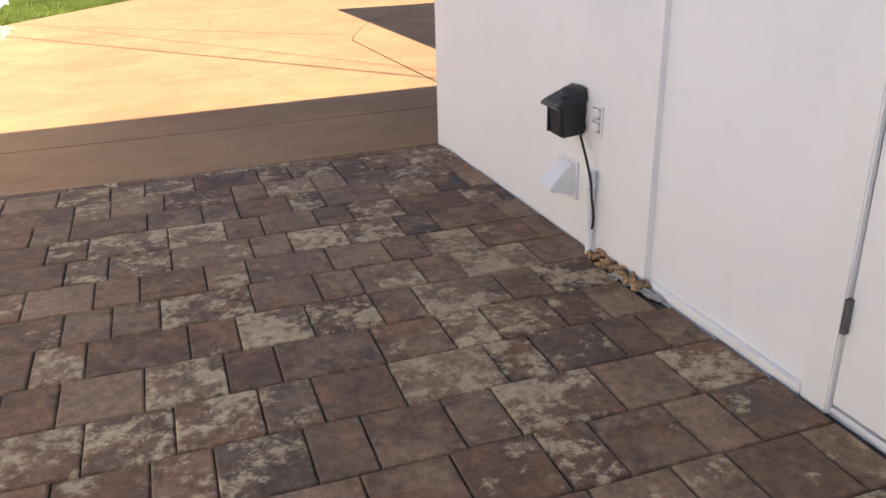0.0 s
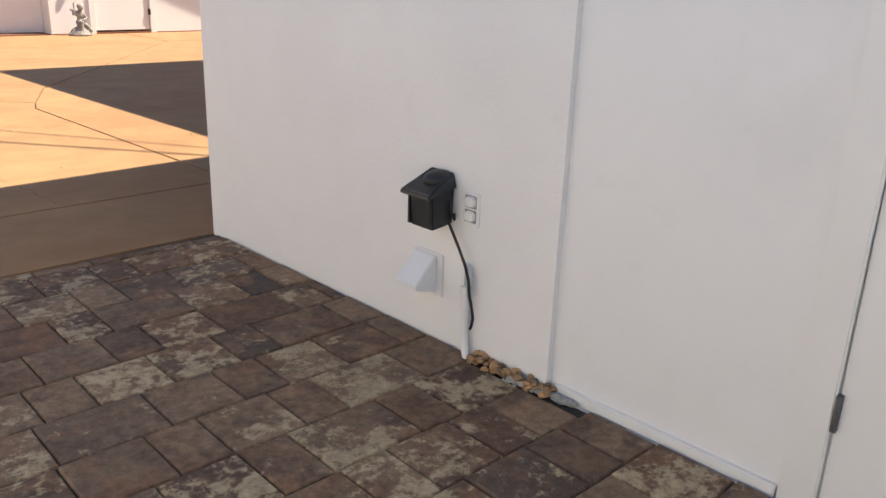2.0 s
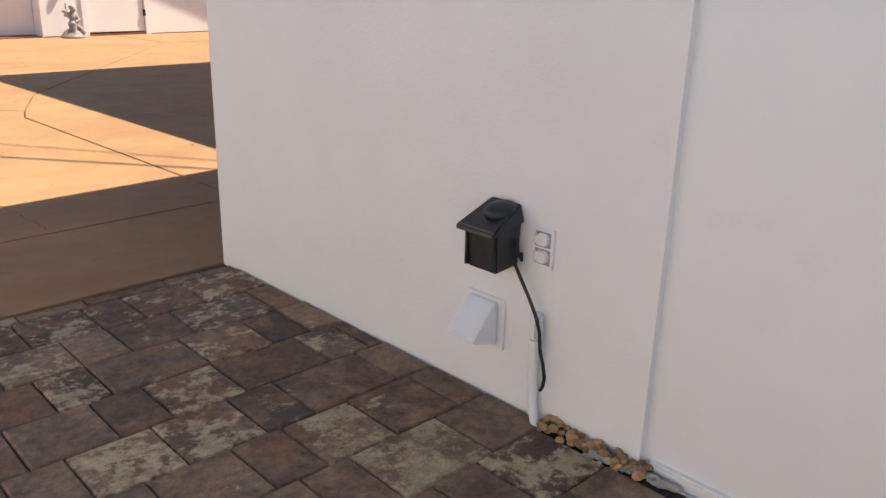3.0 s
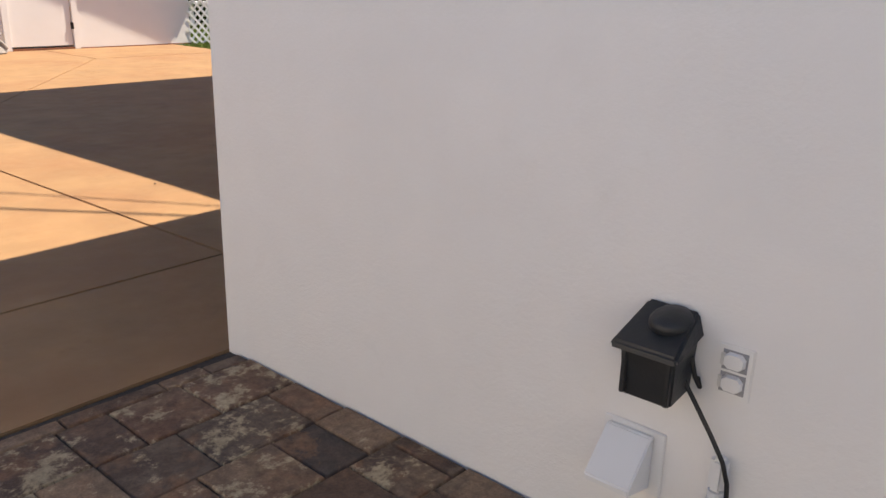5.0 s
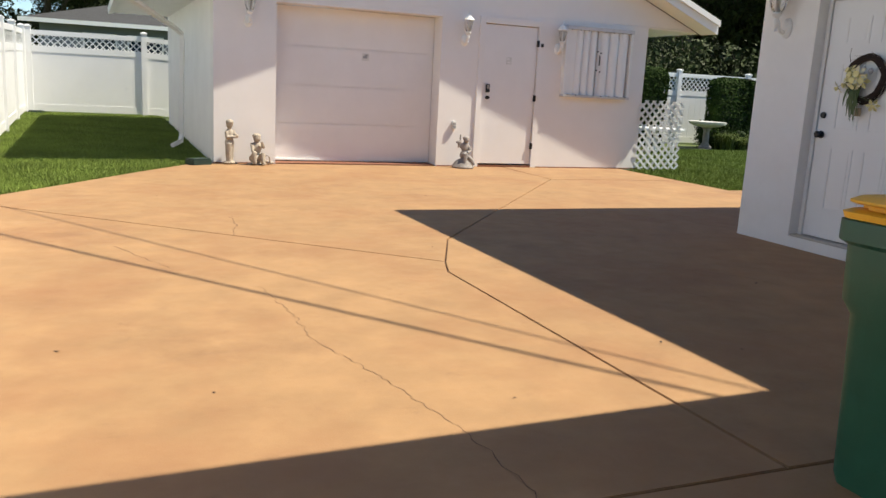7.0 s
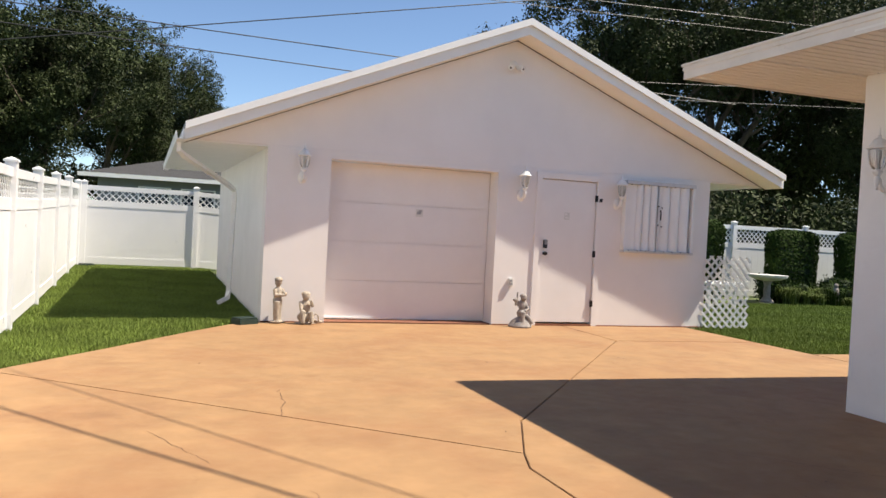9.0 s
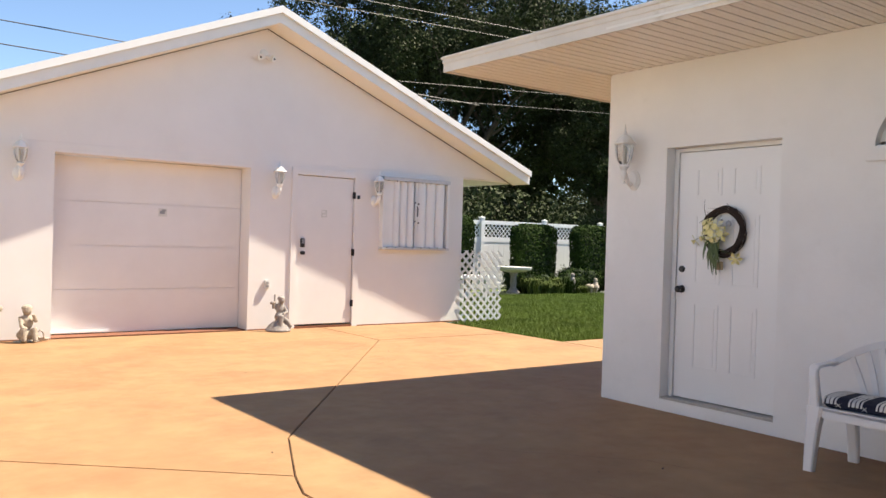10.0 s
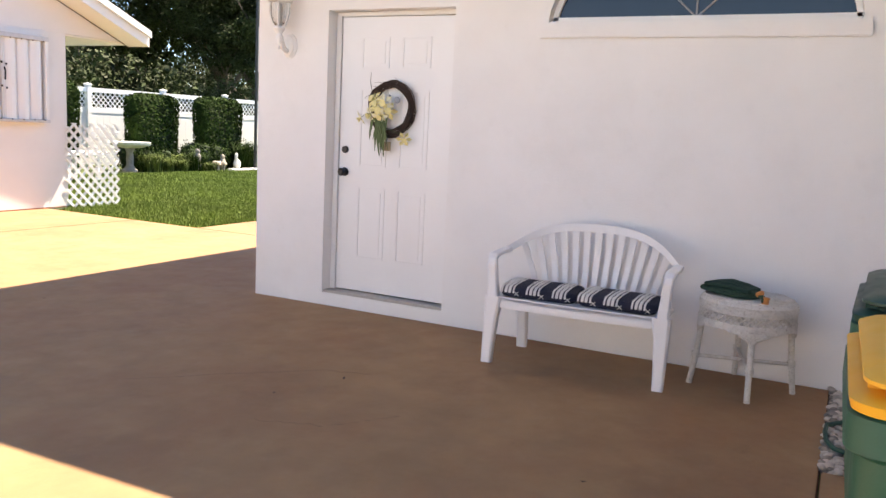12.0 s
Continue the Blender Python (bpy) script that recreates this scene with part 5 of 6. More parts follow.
# ---- wreath on the entrance door ----
wr = thing("door_wreath", "twig wreath with yellow silk daffodils on the door", "wreath", at=pose(DX - 0.035, 8.77, 1.475, 0, 0, -90))
rnd = random.Random(4)
bm = bmesh.new()
for k in range(46):
    ph, rad, off = rnd.uniform(0, 6.28), rnd.uniform(0.155, 0.195), rnd.uniform(-0.018, 0.022)
    span, wob = rnd.uniform(2.5, 6.0), rnd.uniform(0, 6.28)
    tube(bm, [((rad + 0.012 * math.sin(3 * q + wob)) * math.cos(q) * 0.95, off + 0.008 * math.cos(4 * q + wob), (rad + 0.012 * math.sin(3 * q + wob)) * math.sin(q)) for q in (ph + span * i / 22 for i in range(23))], rnd.uniform(0.0025, 0.0055), 5)
tagged(part("twig_ring", bm, TWIG, wr, "dark woven twigs"), kind="stuff")
bm = bmesh.new()
for k in range(16):
    q, r = rnd.uniform(0, 6.28), rnd.uniform(0.17, 0.19)
    tube(bm, [(r * math.cos(q), 0, r * math.sin(q)), (1.2 * r * math.cos(q + 0.3), -0.02, 1.2 * r * math.sin(q + 0.3))], [0.002, 0.001], 4)
tube(bm, [(-0.16, 0, 0.1), (-0.17, -0.02, 0.18), (-0.165, -0.02, 0.25)], [0.003, 0.002, 0.001], 4)
part("stray_twig", bm, TWIG, wr)


def flower(at, size, mat, turn):
    """A daffodil: six petals round a trumpet, looking along local -y."""
    bm = bmesh.new()
    for k in range(6):
        q = k * math.pi / 3
        v = [bm.verts.new((size * r * math.cos(q + a), d * size, size * r * math.sin(q + a))) for r, a, d in ((0.15, 0, 0), (0.65, 0.42, -0.1), (1.0, 0, 0.1), (0.65, -0.42, -0.1))]
        bm.faces.new(v)
    fl = part("daffodil", bm, mat, wr, at=pose(*at, *turn))
    bm = bmesh.new()
    lathe(bm, [(0.12 * size, 0.0), (0.22 * size, 0.25 * size), (0.34 * size, 0.5 * size)], 9)
    bmesh.ops.transform(bm, matrix=pose(0, 0, 0, 90, 0, 0), verts=bm.verts)
    part("trumpet", bm, PETAL, fl, "yellow trumpet")


for at, size, mat, turn in (((-0.075, -0.05, -0.01), 0.06, PETAL, (10, 0, 20)), ((-0.115, -0.05, 0.055), 0.055, PETAL, (-20, 0, -20)), ((-0.03, -0.055, 0.035), 0.058, PETALW, (0, 20, 10)), ((-0.145, -0.045, -0.05), 0.05, PETALW, (20, 0, -30)), ((-0.05, -0.06, -0.055), 0.05, PETALW, (30, 0, 0)), ((0.0, -0.045, -0.02), 0.055, PETAL, (0, 0, 30)), ((-0.235, -0.03, -0.075), 0.045, PETALW, (40, 30, -30)), ((0.13, -0.03, -0.21), 0.045, PETAL, (20, 0, 30)), ((-0.09, -0.06, 0.03), 0.05, PETAL, (0, 0, 0))):
    flower(at, size * 1.3, mat, turn)
for k in range(20):
    x = rnd.uniform(-0.13, -0.01)
    l = rnd.uniform(0.15, 0.30)
    bm = bmesh.new()
    w = rnd.uniform(0.005, 0.011)
    dx = rnd.uniform(-0.05, 0.07)
    rows = [[(x + dx * f - w * g, -0.03 - 0.03 * math.sin(2.2 * f), -0.05 - l * f), (x + dx * f + w * g, -0.032 - 0.03 * math.sin(2.2 * f), -0.05 - l * f), (x + dx * f + w * g, -0.029 - 0.03 * math.sin(2.2 * f), -0.05 - l * f), (x + dx * f - w * g, -0.027 - 0.03 * math.sin(2.2 * f), -0.05 - l * f)] for f, g in ((0, 0.6), (0.35, 1.0), (0.7, 0.8), (1.0, 0.15))]
    loft(bm, rows)
    part("leaf", bm, STEM, wr)
for p in ([(-0.08, -0.03, -0.06), (-0.18, -0.035, -0.04), (-0.235, -0.03, -0.07)], [(0.0, -0.03, -0.15), (0.08, -0.035, -0.17), (0.13, -0.03, -0.205), (0.16, -0.03, -0.17)]):
    bm = bmesh.new()
    tube(bm, p, 0.002, 5)
    part("stem", bm, STEM, wr)
part("tag", boxes((-0.045, 0.015, -0.02, -0.016, -0.30, -0.235)), material("kraft_tag", (0.35, 0.27, 0.17), 0.8, 0.1), wr, "small brown paper tag")
bm = bmesh.new()
ball(bm, (0.06, -0.03, 0.06), (0.025, 0.012, 0.025), 10)
ball(bm, (0.0, -0.03, 0.085), (0.012, 0.01, 0.012), 8)
part("berries", bm, LABELM, wr, smooth=True)

# cable hanging past the arched window, and the pebble bed below it
bm = bmesh.new()
tube(bm, [(HX - 0.03, 6.25, 2.62), (HX - 0.05, 6.16, 2.42), (HX - 0.06, 6.02, 2.36), (HX - 0.05, 5.90, 2.27), (HX - 0.045, 5.87, 2.20), (HX - 0.04, 5.875, 2.35), (HX - 0.03, 5.86, 2.6), (HX - 0.03, 5.86, 2.9)], 0.007, 7)
solid("hanging_cable", bm, RUBBER, "dark cable hanging loose beside the arched window", "cable", smooth=True)


def pebbles(name, count, spot, mat, label, seed, size=(0.012, 0.026)):
    rnd = random.Random(seed)
    verts, faces = [], []
    base = bmesh.new()
    bmesh.ops.create_icosphere(base, subdivisions=2, radius=1.0)
    bv, bf = [v.co.copy() for v in base.verts], [[v.index for v in f.verts] for f in base.faces]
    base.free()
    for k in range(count):
        x, y, z = spot(rnd)
        r = rnd.uniform(*size)
        m = pose(x, y, z, rnd.uniform(-30, 30), rnd.uniform(-30, 30), rnd.uniform(0, 360)) @ Matrix.Diagonal((r * 1.3, r, r * 0.7, 1))
        o = len(verts)
        verts += [tuple(m @ v) for v in bv]
        faces += [[i + o for i in f] for f in bf]
    me = bpy.data.meshes.new(name)
    me.from_pydata(verts, [], faces)
    me.materials.append(mat)
    me.shade_smooth()
    tagged(new(name, me), label, "pebbles", kind="stuff")


pebbles("pebble_bed", 2600, lambda r: (r.uniform(4.88, 6.17), r.uniform(4.95, 5.77), r.uniform(-0.02, 0.008)), PEBBLE, "grey and brown river pebbles in a bed beside the concrete", 5)
bm = bmesh.new()
tube(bm, [(5.60, 5.64, 0.03), (5.50, 5.70, 0.035), (5.43, 5.77, 0.03), (5.33, 5.775, 0.028), (5.20, 5.765, 0.026), (5.11, 5.73, 0.026), (5.08, 5.68, 0.028), (5.10, 5.60, 0.026), (5.18, 5.53, 0.024)], 0.011, 8)
solid("hose_loop", bm, LIDG, "loop of green garden hose lying on the pebbles", "hose", smooth=True)
pebbles("pebble_strip", 2600, lambda r: (r.uniform(-0.9, -0.58), r.uniform(4.0, 11.75), r.uniform(-0.02, 0.012)), material("tan_pebble", (0.50, 0.36, 0.22), 0.8, 0.15, 40.0, per_island=0.5), "tan river pebbles along the foot of the fence", 6, (0.014, 0.034))
bm = bmesh.new()
tube(bm, [(5.15 + 0.16 * math.cos(q), 5.56 + 0.12 * math.sin(q), 0.03 + 0.03 * math.sin(q * 0.5)) for q in (0.3 + 5.2 * i / 24 for i in range(25))], 0.009, 7)
solid("hose_loop", bm, material("bright_green_hose", (0.03, 0.22, 0.10), 0.45, 0.1), "loop of green garden hose lying on pebbles", "hose", smooth=True)

# valve boxes in the lawn
for x, y, z in ((1.70, 15.47, 0.0), (-0.95, 24.3, 0.14)):
    vb = thing("valve_box", "dark green plastic valve box set in the lawn", "box", "valve boxes", at=pose(x, y, z, 0, 0, 30))
    part("box", boxes((-0.15, 0.15, -0.1, 0.1, -0.03, 0.07)), VALVE, vb, bevel=0.01)
    part("lid", boxes((-0.14, 0.14, -0.09, 0.09, 0.07, 0.085)), VALVE, vb, bevel=0.005)

# ---- garden behind the lawn ----
bath = thing("bird_bath", "pale stone bird bath on a turned pedestal", "bird bath", at=pose(14.98, 21.05, 0))
bm = bmesh.new()
lathe(bm, [(0.17, 0), (0.17, 0.05), (0.12, 0.09), (0.08, 0.16), (0.085, 0.3), (0.075, 0.45), (0.11, 0.52), (0.13, 0.56)], 20)
part("pedestal", bm, GREYST, bath, "grey pedestal, darker than the bowl", smooth=True)
bm = bmesh.new()
lathe(bm, [(0.12, 0.55), (0.32, 0.58), (0.46, 0.64), (0.48, 0.70), (0.44, 0.70), (0.27, 0.64), (0.01, 0.62)], 28)
part("bowl", bm, WSTONE, bath, smooth=True)
tb = thing("garden_table", "white garden table standing on the lawn", "table", at=pose(12.45, 19.6, 0, 0, 0, 5))
part("tabletop", boxes((-0.75, 0.40, -0.4, 0.4, 0.50, 0.56)), VINYL, tb, bevel=0.015)
for sx in (-0.62, 0.12):
    for sy in (-0.3, 0.3):
        part("leg", boxes((sx - 0.04, sx + 0.04, sy - 0.04, sy + 0.04, -0.03, 0.50)), VINYL, tb, bevel=0.01)
statue("goose_ornament", [((0, 0, 0.16), (0.13, 0.10, 0.15)), ((-0.05, 0, 0.42), (0.05, 0.045, 0.05))], [([(-0.04, 0, 0.25), (-0.07, 0, 0.34), (-0.05, 0, 0.42)], [0.06, 0.04, 0.035]), ([(-0.08, 0, 0.42), (-0.13, 0, 0.40)], [0.02, 0.008])], pose(18.35, 20.75, -0.02, 0, 0, 20), WSTONE, "white goose-shaped garden ornament")
statue("garden_statue", [((0, 0, 0.52), (0.06, 0.06, 0.06)), ((0, 0, 0.33), (0.10, 0.08, 0.16)), ((0, 0, 0.1), (0.11, 0.10, 0.14))], [], pose(16.82, 20.7, -0.02), GREYST, "dark weathered stone figure among the shrubs")
statue("garden_statue", [((0, 0, 0.36), (0.06, 0.06, 0.07)), ((0, 0, 0.18), (0.10, 0.08, 0.16))], [], pose(17.9, 20.85, -0.02), STONE, "small tan stone figure among the shrubs")
for k, (x, y) in enumerate(((17.5, 20.65), (17.63, 20.73), (17.7, 20.63), (17.55, 20.8))):
    bm = bmesh.new()
    lathe(bm, [(0.03, -0.03), (0.025, 0.12), (0.03, 0.13), (0.09, 0.15), (0.08, 0.20), (0.03, 0.24)], 12)
    solid("mushroom_ornament", bm, STONE, "small tan clay mushroom ornament by the shrubs", "ornament", "mushroom ornaments", smooth=True, at=pose(x, y, 0))


def leaf_cloud(centres, count, size, seed, flat=0.0):
    """Small four-sided leaves in and on ellipsoids, gathered into sprays; centres: (x, y, z, rx, ry, rz)."""
    g = np.random.default_rng(seed)
    c = np.array(centres, float)
    wt = (c[:, 3] * c[:, 4] + c[:, 4] * c[:, 5] + c[:, 3] * c[:, 5])
    sprays = max(1, count // 14)
    pick = g.choice(len(c), sprays, p=wt / wt.sum())
    d = g.normal(size=(sprays, 3))
    d /= np.linalg.norm(d, axis=1)[:, None]
    rad = g.uniform(0.45, 1.12, sprays)[:, None] ** 0.6
    heart = c[pick, :3] + d * c[pick, 3:] * rad
    which = g.integers(0, sprays, count)
    pos = heart[which] + g.normal(size=(count, 3)) * size * 1.5
    n = d[which] * 0.6 + g.normal(size=(count, 3)) * 0.8 + np.array([0, 0, 0.5])
    n /= np.linalg.norm(n, axis=1)[:, None]
    a = np.cross(n, g.normal(size=(count, 3)))
    a /= np.linalg.norm(a, axis=1)[:, None]
    b = np.cross(n, a)
    s = size * g.uniform(0.5, 1.3, count)[:, None]
    quad = np.stack([pos - a * s, pos - b * s * 0.5 + n * s * 0.15, pos + a * s, pos + b * s * 0.5 + n * s * 0.15], 1).reshape(-1, 3)
    return quad, np.arange(count * 4).reshape(-1, 4)


def quads_mesh(name, verts, faces, mat):
    me = bpy.data.meshes.new(name)
    me.vertices.add(len(verts))
    me.vertices.foreach_set("co", np.asarray(verts, np.float32).ravel())
    k = faces.shape[1]
    me.loops.add(faces.size)
    me.loops.foreach_set("vertex_index", faces.astype(np.int32).ravel())
    me.polygons.add(len(faces))
    me.polygons.foreach_set("loop_start", np.arange(0, faces.size, k, dtype=np.int32))
    me.update(calc_edges=True)
    me.materials.append(mat)
    return me


def box_hedge(x, y, w, d, h, label, seed):
    """A clipped block hedge: a solid core darker than the leaves, skinned with small leaves, edges rounded and uneven.
    """
    hd = thing("hedge", label, "hedge", "clipped hedges", at=pose(x + 0.65, y + 0.35, -0.03))
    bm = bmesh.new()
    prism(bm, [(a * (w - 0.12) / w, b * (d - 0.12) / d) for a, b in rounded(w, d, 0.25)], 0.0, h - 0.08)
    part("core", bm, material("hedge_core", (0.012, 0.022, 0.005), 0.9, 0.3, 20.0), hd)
    g = np.random.default_rng(seed)
    n = 9000
    p = g.uniform(-1, 1, (n, 3))
    face = g.integers(0, 5, n)
    for k in range(4):
        p[face == k, k // 2] = (-1) ** k
    p[face == 4, 2] = 1
    r = np.maximum(np.abs(p[:, 0]) ** 6 + np.abs(p[:, 1]) ** 6 + np.clip(p[:, 2], 0, 1) ** 8, 1e-3) ** (1 / 6)
    p /= np.maximum(r, 1.0)[:, None]
    taper = 0.88 + 0.12 * (p[:, 2] * 0.5 + 0.5)
    pos = np.stack([p[:, 0] * w / 2 * taper, p[:, 1] * d / 2 * taper, (p[:, 2] * 0.5 + 0.5) * h], 1) * g.uniform(0.96, 1.03, (n, 1))
    nn = p + g.normal(size=(n, 3)) * 0.6
    nn /= np.linalg.norm(nn, axis=1)[:, None]
    a = np.cross(nn, g.normal(size=(n, 3)))
    a /= np.linalg.norm(a, axis=1)[:, None]
    b = np.cross(nn, a)
    s = g.uniform(0.025, 0.05, (n, 1))
    q = np.stack([pos - a * s, pos - b * s * 0.6, pos + a * s, pos + b * s * 0.6], 1).reshape(-1, 3)
    ob = new("foliage", quads_mesh("foliage", q, np.arange(n * 4).reshape(-1, 4), HEDGE))
    ob.parent = hd
    tagged(ob, kind="stuff")


box_hedge(15.53, 21.25, 1.5, 0.5, 1.84, "tall clipped dark green block hedge against the fence", 21)
box_hedge(17.88, 21.25, 1.62, 0.5, 1.88, "tall clipped dark green block hedge against the fence", 22)
box_hedge(20.6, 21.25, 1.5, 0.5, 1.8, "tall clipped dark green block hedge against the fence", 23)
box_hedge(12.75, 21.25, 1.0, 0.6, 1.98, "tall clipped green block hedge beside a fence post", 24)


def shrub(x, y, r, h, seed):
    sh = thing("shrub", "small round clipped green shrub in the bed", "shrub", "round shrubs", at=pose(x + 0.65, y + 0.35, -0.03))
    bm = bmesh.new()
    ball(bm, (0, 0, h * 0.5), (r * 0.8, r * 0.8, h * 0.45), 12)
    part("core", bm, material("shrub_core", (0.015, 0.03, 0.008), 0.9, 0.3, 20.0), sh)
    v, f = leaf_cloud([(0, 0, h * 0.52, r, r, h * 0.5)], 1500, 0.035, seed)
    o = new("foliage", quads_mesh("foliage", v, f, HEDGE))
    o.parent = sh
    tagged(o, kind="stuff")


for k, (x, y, r, h) in enumerate(((15.1, 20.9, 0.28, 0.55), (15.7, 21.0, 0.32, 0.55), (16.4, 20.8, 0.3, 0.6), (16.9, 20.95, 0.33, 0.62), (17.5, 20.95, 0.34, 0.66), (17.2, 21.3, 0.6, 0.75), (18.6, 20.9, 0.4, 0.7), (14.9, 21.3, 0.35, 0.75))):
    shrub(x, y, r, h, 40 + k)


def tuft(x, y, r, h, seed, mat, label):
    """A fountain of strap leaves."""
    g = random.Random(seed)
    verts, faces = [], []
    for k in range(260):
        q, l, o = g.uniform(0, 6.283), g.uniform(0.5, 1.0), g.uniform(0, r * 0.6)
        c, s, p = math.cos(q), math.sin(q), g.uniform(0, 6.283)
        bx, by = o * math.cos(p), o * math.sin(p)
        w = 0.012
        base = len(verts)
        for f in (0.0, 0.5, 0.8, 1.0):
            d, z = r * l * f ** 1.5, h * l * math.sin(f * 2.0) * 1.05
            ww = w * (1.1 - f)
            verts += [(bx + d * c - s * ww, by + d * s + c * ww, z), (bx + d * c + s * ww, by + d * s - c * ww, z)]
        for j in range(3):
            faces.append((base + 2 * j, base + 2 * j + 1, base + 2 * j + 3, base + 2 * j + 2))
    me = quads_mesh("strap_leaves", np.array(verts), np.array(faces), mat)
    o = new("border_plant", me)
    o.matrix_basis = pose(x + 0.65, y + 0.35, -0.03)
    tagged(o, label, "plant", "strap-leaved border plants")


for k in range(14):
    x = 14.75 + 0.142 * k + 0.06 * math.sin(k * 2.3)
    tuft(x, 20.35 + 0.25 * (k % 3), 0.27 + 0.09 * math.sin(k * 1.7), 0.36 + 0.12 * math.sin(k * 2.9 + 1), 70 + k, LEAFL if k % 4 != 1 else HEDGE, "arching clump of green strap leaves in the bed")
tuft(18.3, 20.6, 0.45, 0.75, 95, HEDGE, "arching clump of green strap leaves in the bed")
pebbles("bed_gravel", 500, lambda r: (r.uniform(17.9, 20.2), r.uniform(20.4, 20.65), r.uniform(-0.02, 0.02)), WSTONE, "white gravel edging along the planted bed", 8, (0.02, 0.05))


# ---- grass ----
def lawn(name, count, spot, seed, label, height):
    g = np.random.default_rng(seed)
    x, y = spot(g, count)
    z = np.array([rise(a, b) for a, b in zip(x, y)]) - 0.03
    q, h = g.uniform(0, 6.283, len(x)), height * g.uniform(0.5, 1.2, len(x))
    w = g.uniform(0.004, 0.009, len(x))
    lx, ly = g.normal(0, 0.35, len(x)) * h, g.normal(0, 0.35, len(x)) * h
    c, s = np.cos(q) * w, np.sin(q) * w
    v = np.stack([np.stack([x - c, y - s, z], 1), np.stack([x + c, y + s, z], 1), np.stack([x + lx, y + ly, z + h], 1)], 1).reshape(-1, 3)
    me = quads_mesh(name, v, np.arange(len(x) * 3).reshape(-1, 3), GRASS)
    tagged(new(name, me), label, "grass", kind="stuff")


def west_spot(g, n):
    x, y = g.uniform(-1.3, 1.95, n), 11.6 + 12.9 * g.uniform(0, 1, n) ** 1.5
    edge = np.interp(x, [-1.2, -0.69, 0.13, 0.94, 1.61, 1.95], [11.3, 12.08, 13.3, 14.58, 15.55, 15.7])
    keep = (y > edge + 0.01) & (x > -0.93 - 0.022 * (y - 12.2)) & (x < 1.90 - 0.022 * np.clip(y - 15.6, 0, 9))
    return x[keep], y[keep]


def east_spot(g, n):
    x, y = 8.7 + 11.0 * g.uniform(0, 1, n), 12.96 + 7.7 * g.uniform(0, 1, n) ** 1.15
    keep = (x > 8.74) & ~((x < 9.06) & (y > 15.6))
    return x[keep], y[keep]


lawn("lawn_grass", 230000, west_spot, 1, "short green lawn grass beside the fence", 0.055)
lawn("lawn_grass", 330000, east_spot, 2, "short bright green lawn grass before the planted bed", 0.055)


# ---- trees ----
def tree(at, height, spread, seed, leaves=42000, leaf=0.12, mat=LEAF, label="large dark green oak tree behind the fence", bare=0.42):
    rnd = random.Random(seed)
    t = thing("tree", label, "tree", "background trees", at=at)
    bm = bmesh.new()
    tips = []

    def limb(p, d, length, r, depth):
        pts, rs = [p], [r]
        for k in range(5):
            d = (d + Vector((rnd.uniform(-0.25, 0.25), rnd.uniform(-0.25, 0.25), rnd.uniform(-0.05, 0.2)))).normalized()
            p = p + d * length / 5
            pts.append(p)
            rs.append(max(0.015, r * (1 - 0.13 * (k + 1))))
            if depth < 3 and k >= 1:
                for _ in range(2 if depth == 0 else 1):
                    q = rnd.uniform(0, 6.283)
                    nd = (d * 0.55 + Vector((math.cos(q), math.sin(q), rnd.uniform(0.05, 0.6))) * 0.75).normalized()
                    limb(p, nd, length * rnd.uniform(0.5, 0.72), rs[-1] * 0.6, depth + 1)
        tube(bm, pts, rs, 7 if depth < 2 else 4)
        tips.append((p, depth))
        if depth >= 1:
            tips.append((pts[3], depth))

    limb(Vector((0, 0, -0.2)), Vector((0, 0, 1)), height * 0.5, height * 0.028, 0)
    part("trunk", bm, BARK, t, smooth=True)
    cl = []
    for p, depth in tips:
        if rnd.random() < bare and depth == 3:
            continue
        r = rnd.uniform(0.030, 0.076) * height
        cl.append((p.x * spread + rnd.uniform(-0.3, 0.3), p.y * spread, p.z, r * rnd.uniform(0.8, 1.4), r * rnd.uniform(0.8, 1.4), r * rnd.uniform(0.5, 0.9)))
    v, f = leaf_cloud(cl, leaves, leaf, seed)
    o = new("crown", quads_mesh("crown", v, f, mat))
    o.parent = t
    tagged(o, kind="stuff")
    return t


oak_a = tree(pose(18.3, 34, 0), 15.5, 1.0, 3, 100000, 0.078)
oak_b = tree(pose(25.5, 36, 0), 16.5, 1.05, 8, 100000, 0.078)
oak_c = tree(pose(-6.0, 44, 0.2), 13.0, 1.1, 15, 100000, 0.078)
for ob, x, y, q, s in ((oak_a, 32.4, 34, 80, 1.0), (oak_c, 30.5, 30, 140, 0.75), (oak_a, 38, 39, 190, 1.0), (oak_c, -11.5, 41, 90, 1.0), (oak_a, -8.5, 34, 30, 0.7), (oak_b, -13.0, 38, 70, 0.9), (oak_c, -4.0, 39, 200, 0.7), (oak_c, 2.0, 62, 250, 0.9), (oak_a, -2.5, 52, 300, 0.75)):
    cp = copy_thing(ob, pose(x, y, 0, 0, 0, q) @ Matrix.Scale(s, 4))
bush = tree(pose(21.5, 30.5, -0.8), 5.5, 1.5, 30, 9000, 0.11, LEAF, "dark green leafy bush behind the fence", 0.0)
for x, y, q, s in ((18.2, 29.5, 50, 0.8), (27.5, 31.0, 140, 0.7), (16.0, 28.5, 10, 0.7), (21.0, 40.0, 90, 1.7), (29.0, 38.5, 200, 1.6), (25.2, 47.0, 20, 1.5), (33.0, 44.0, 70, 1.7), (17.5, 46.0, 300, 1.8)):
    tagged(copy_thing(bush, pose(x, y, -0.6, 0, 0, q) @ Matrix.Scale(s, 4)), group="leafy bushes")


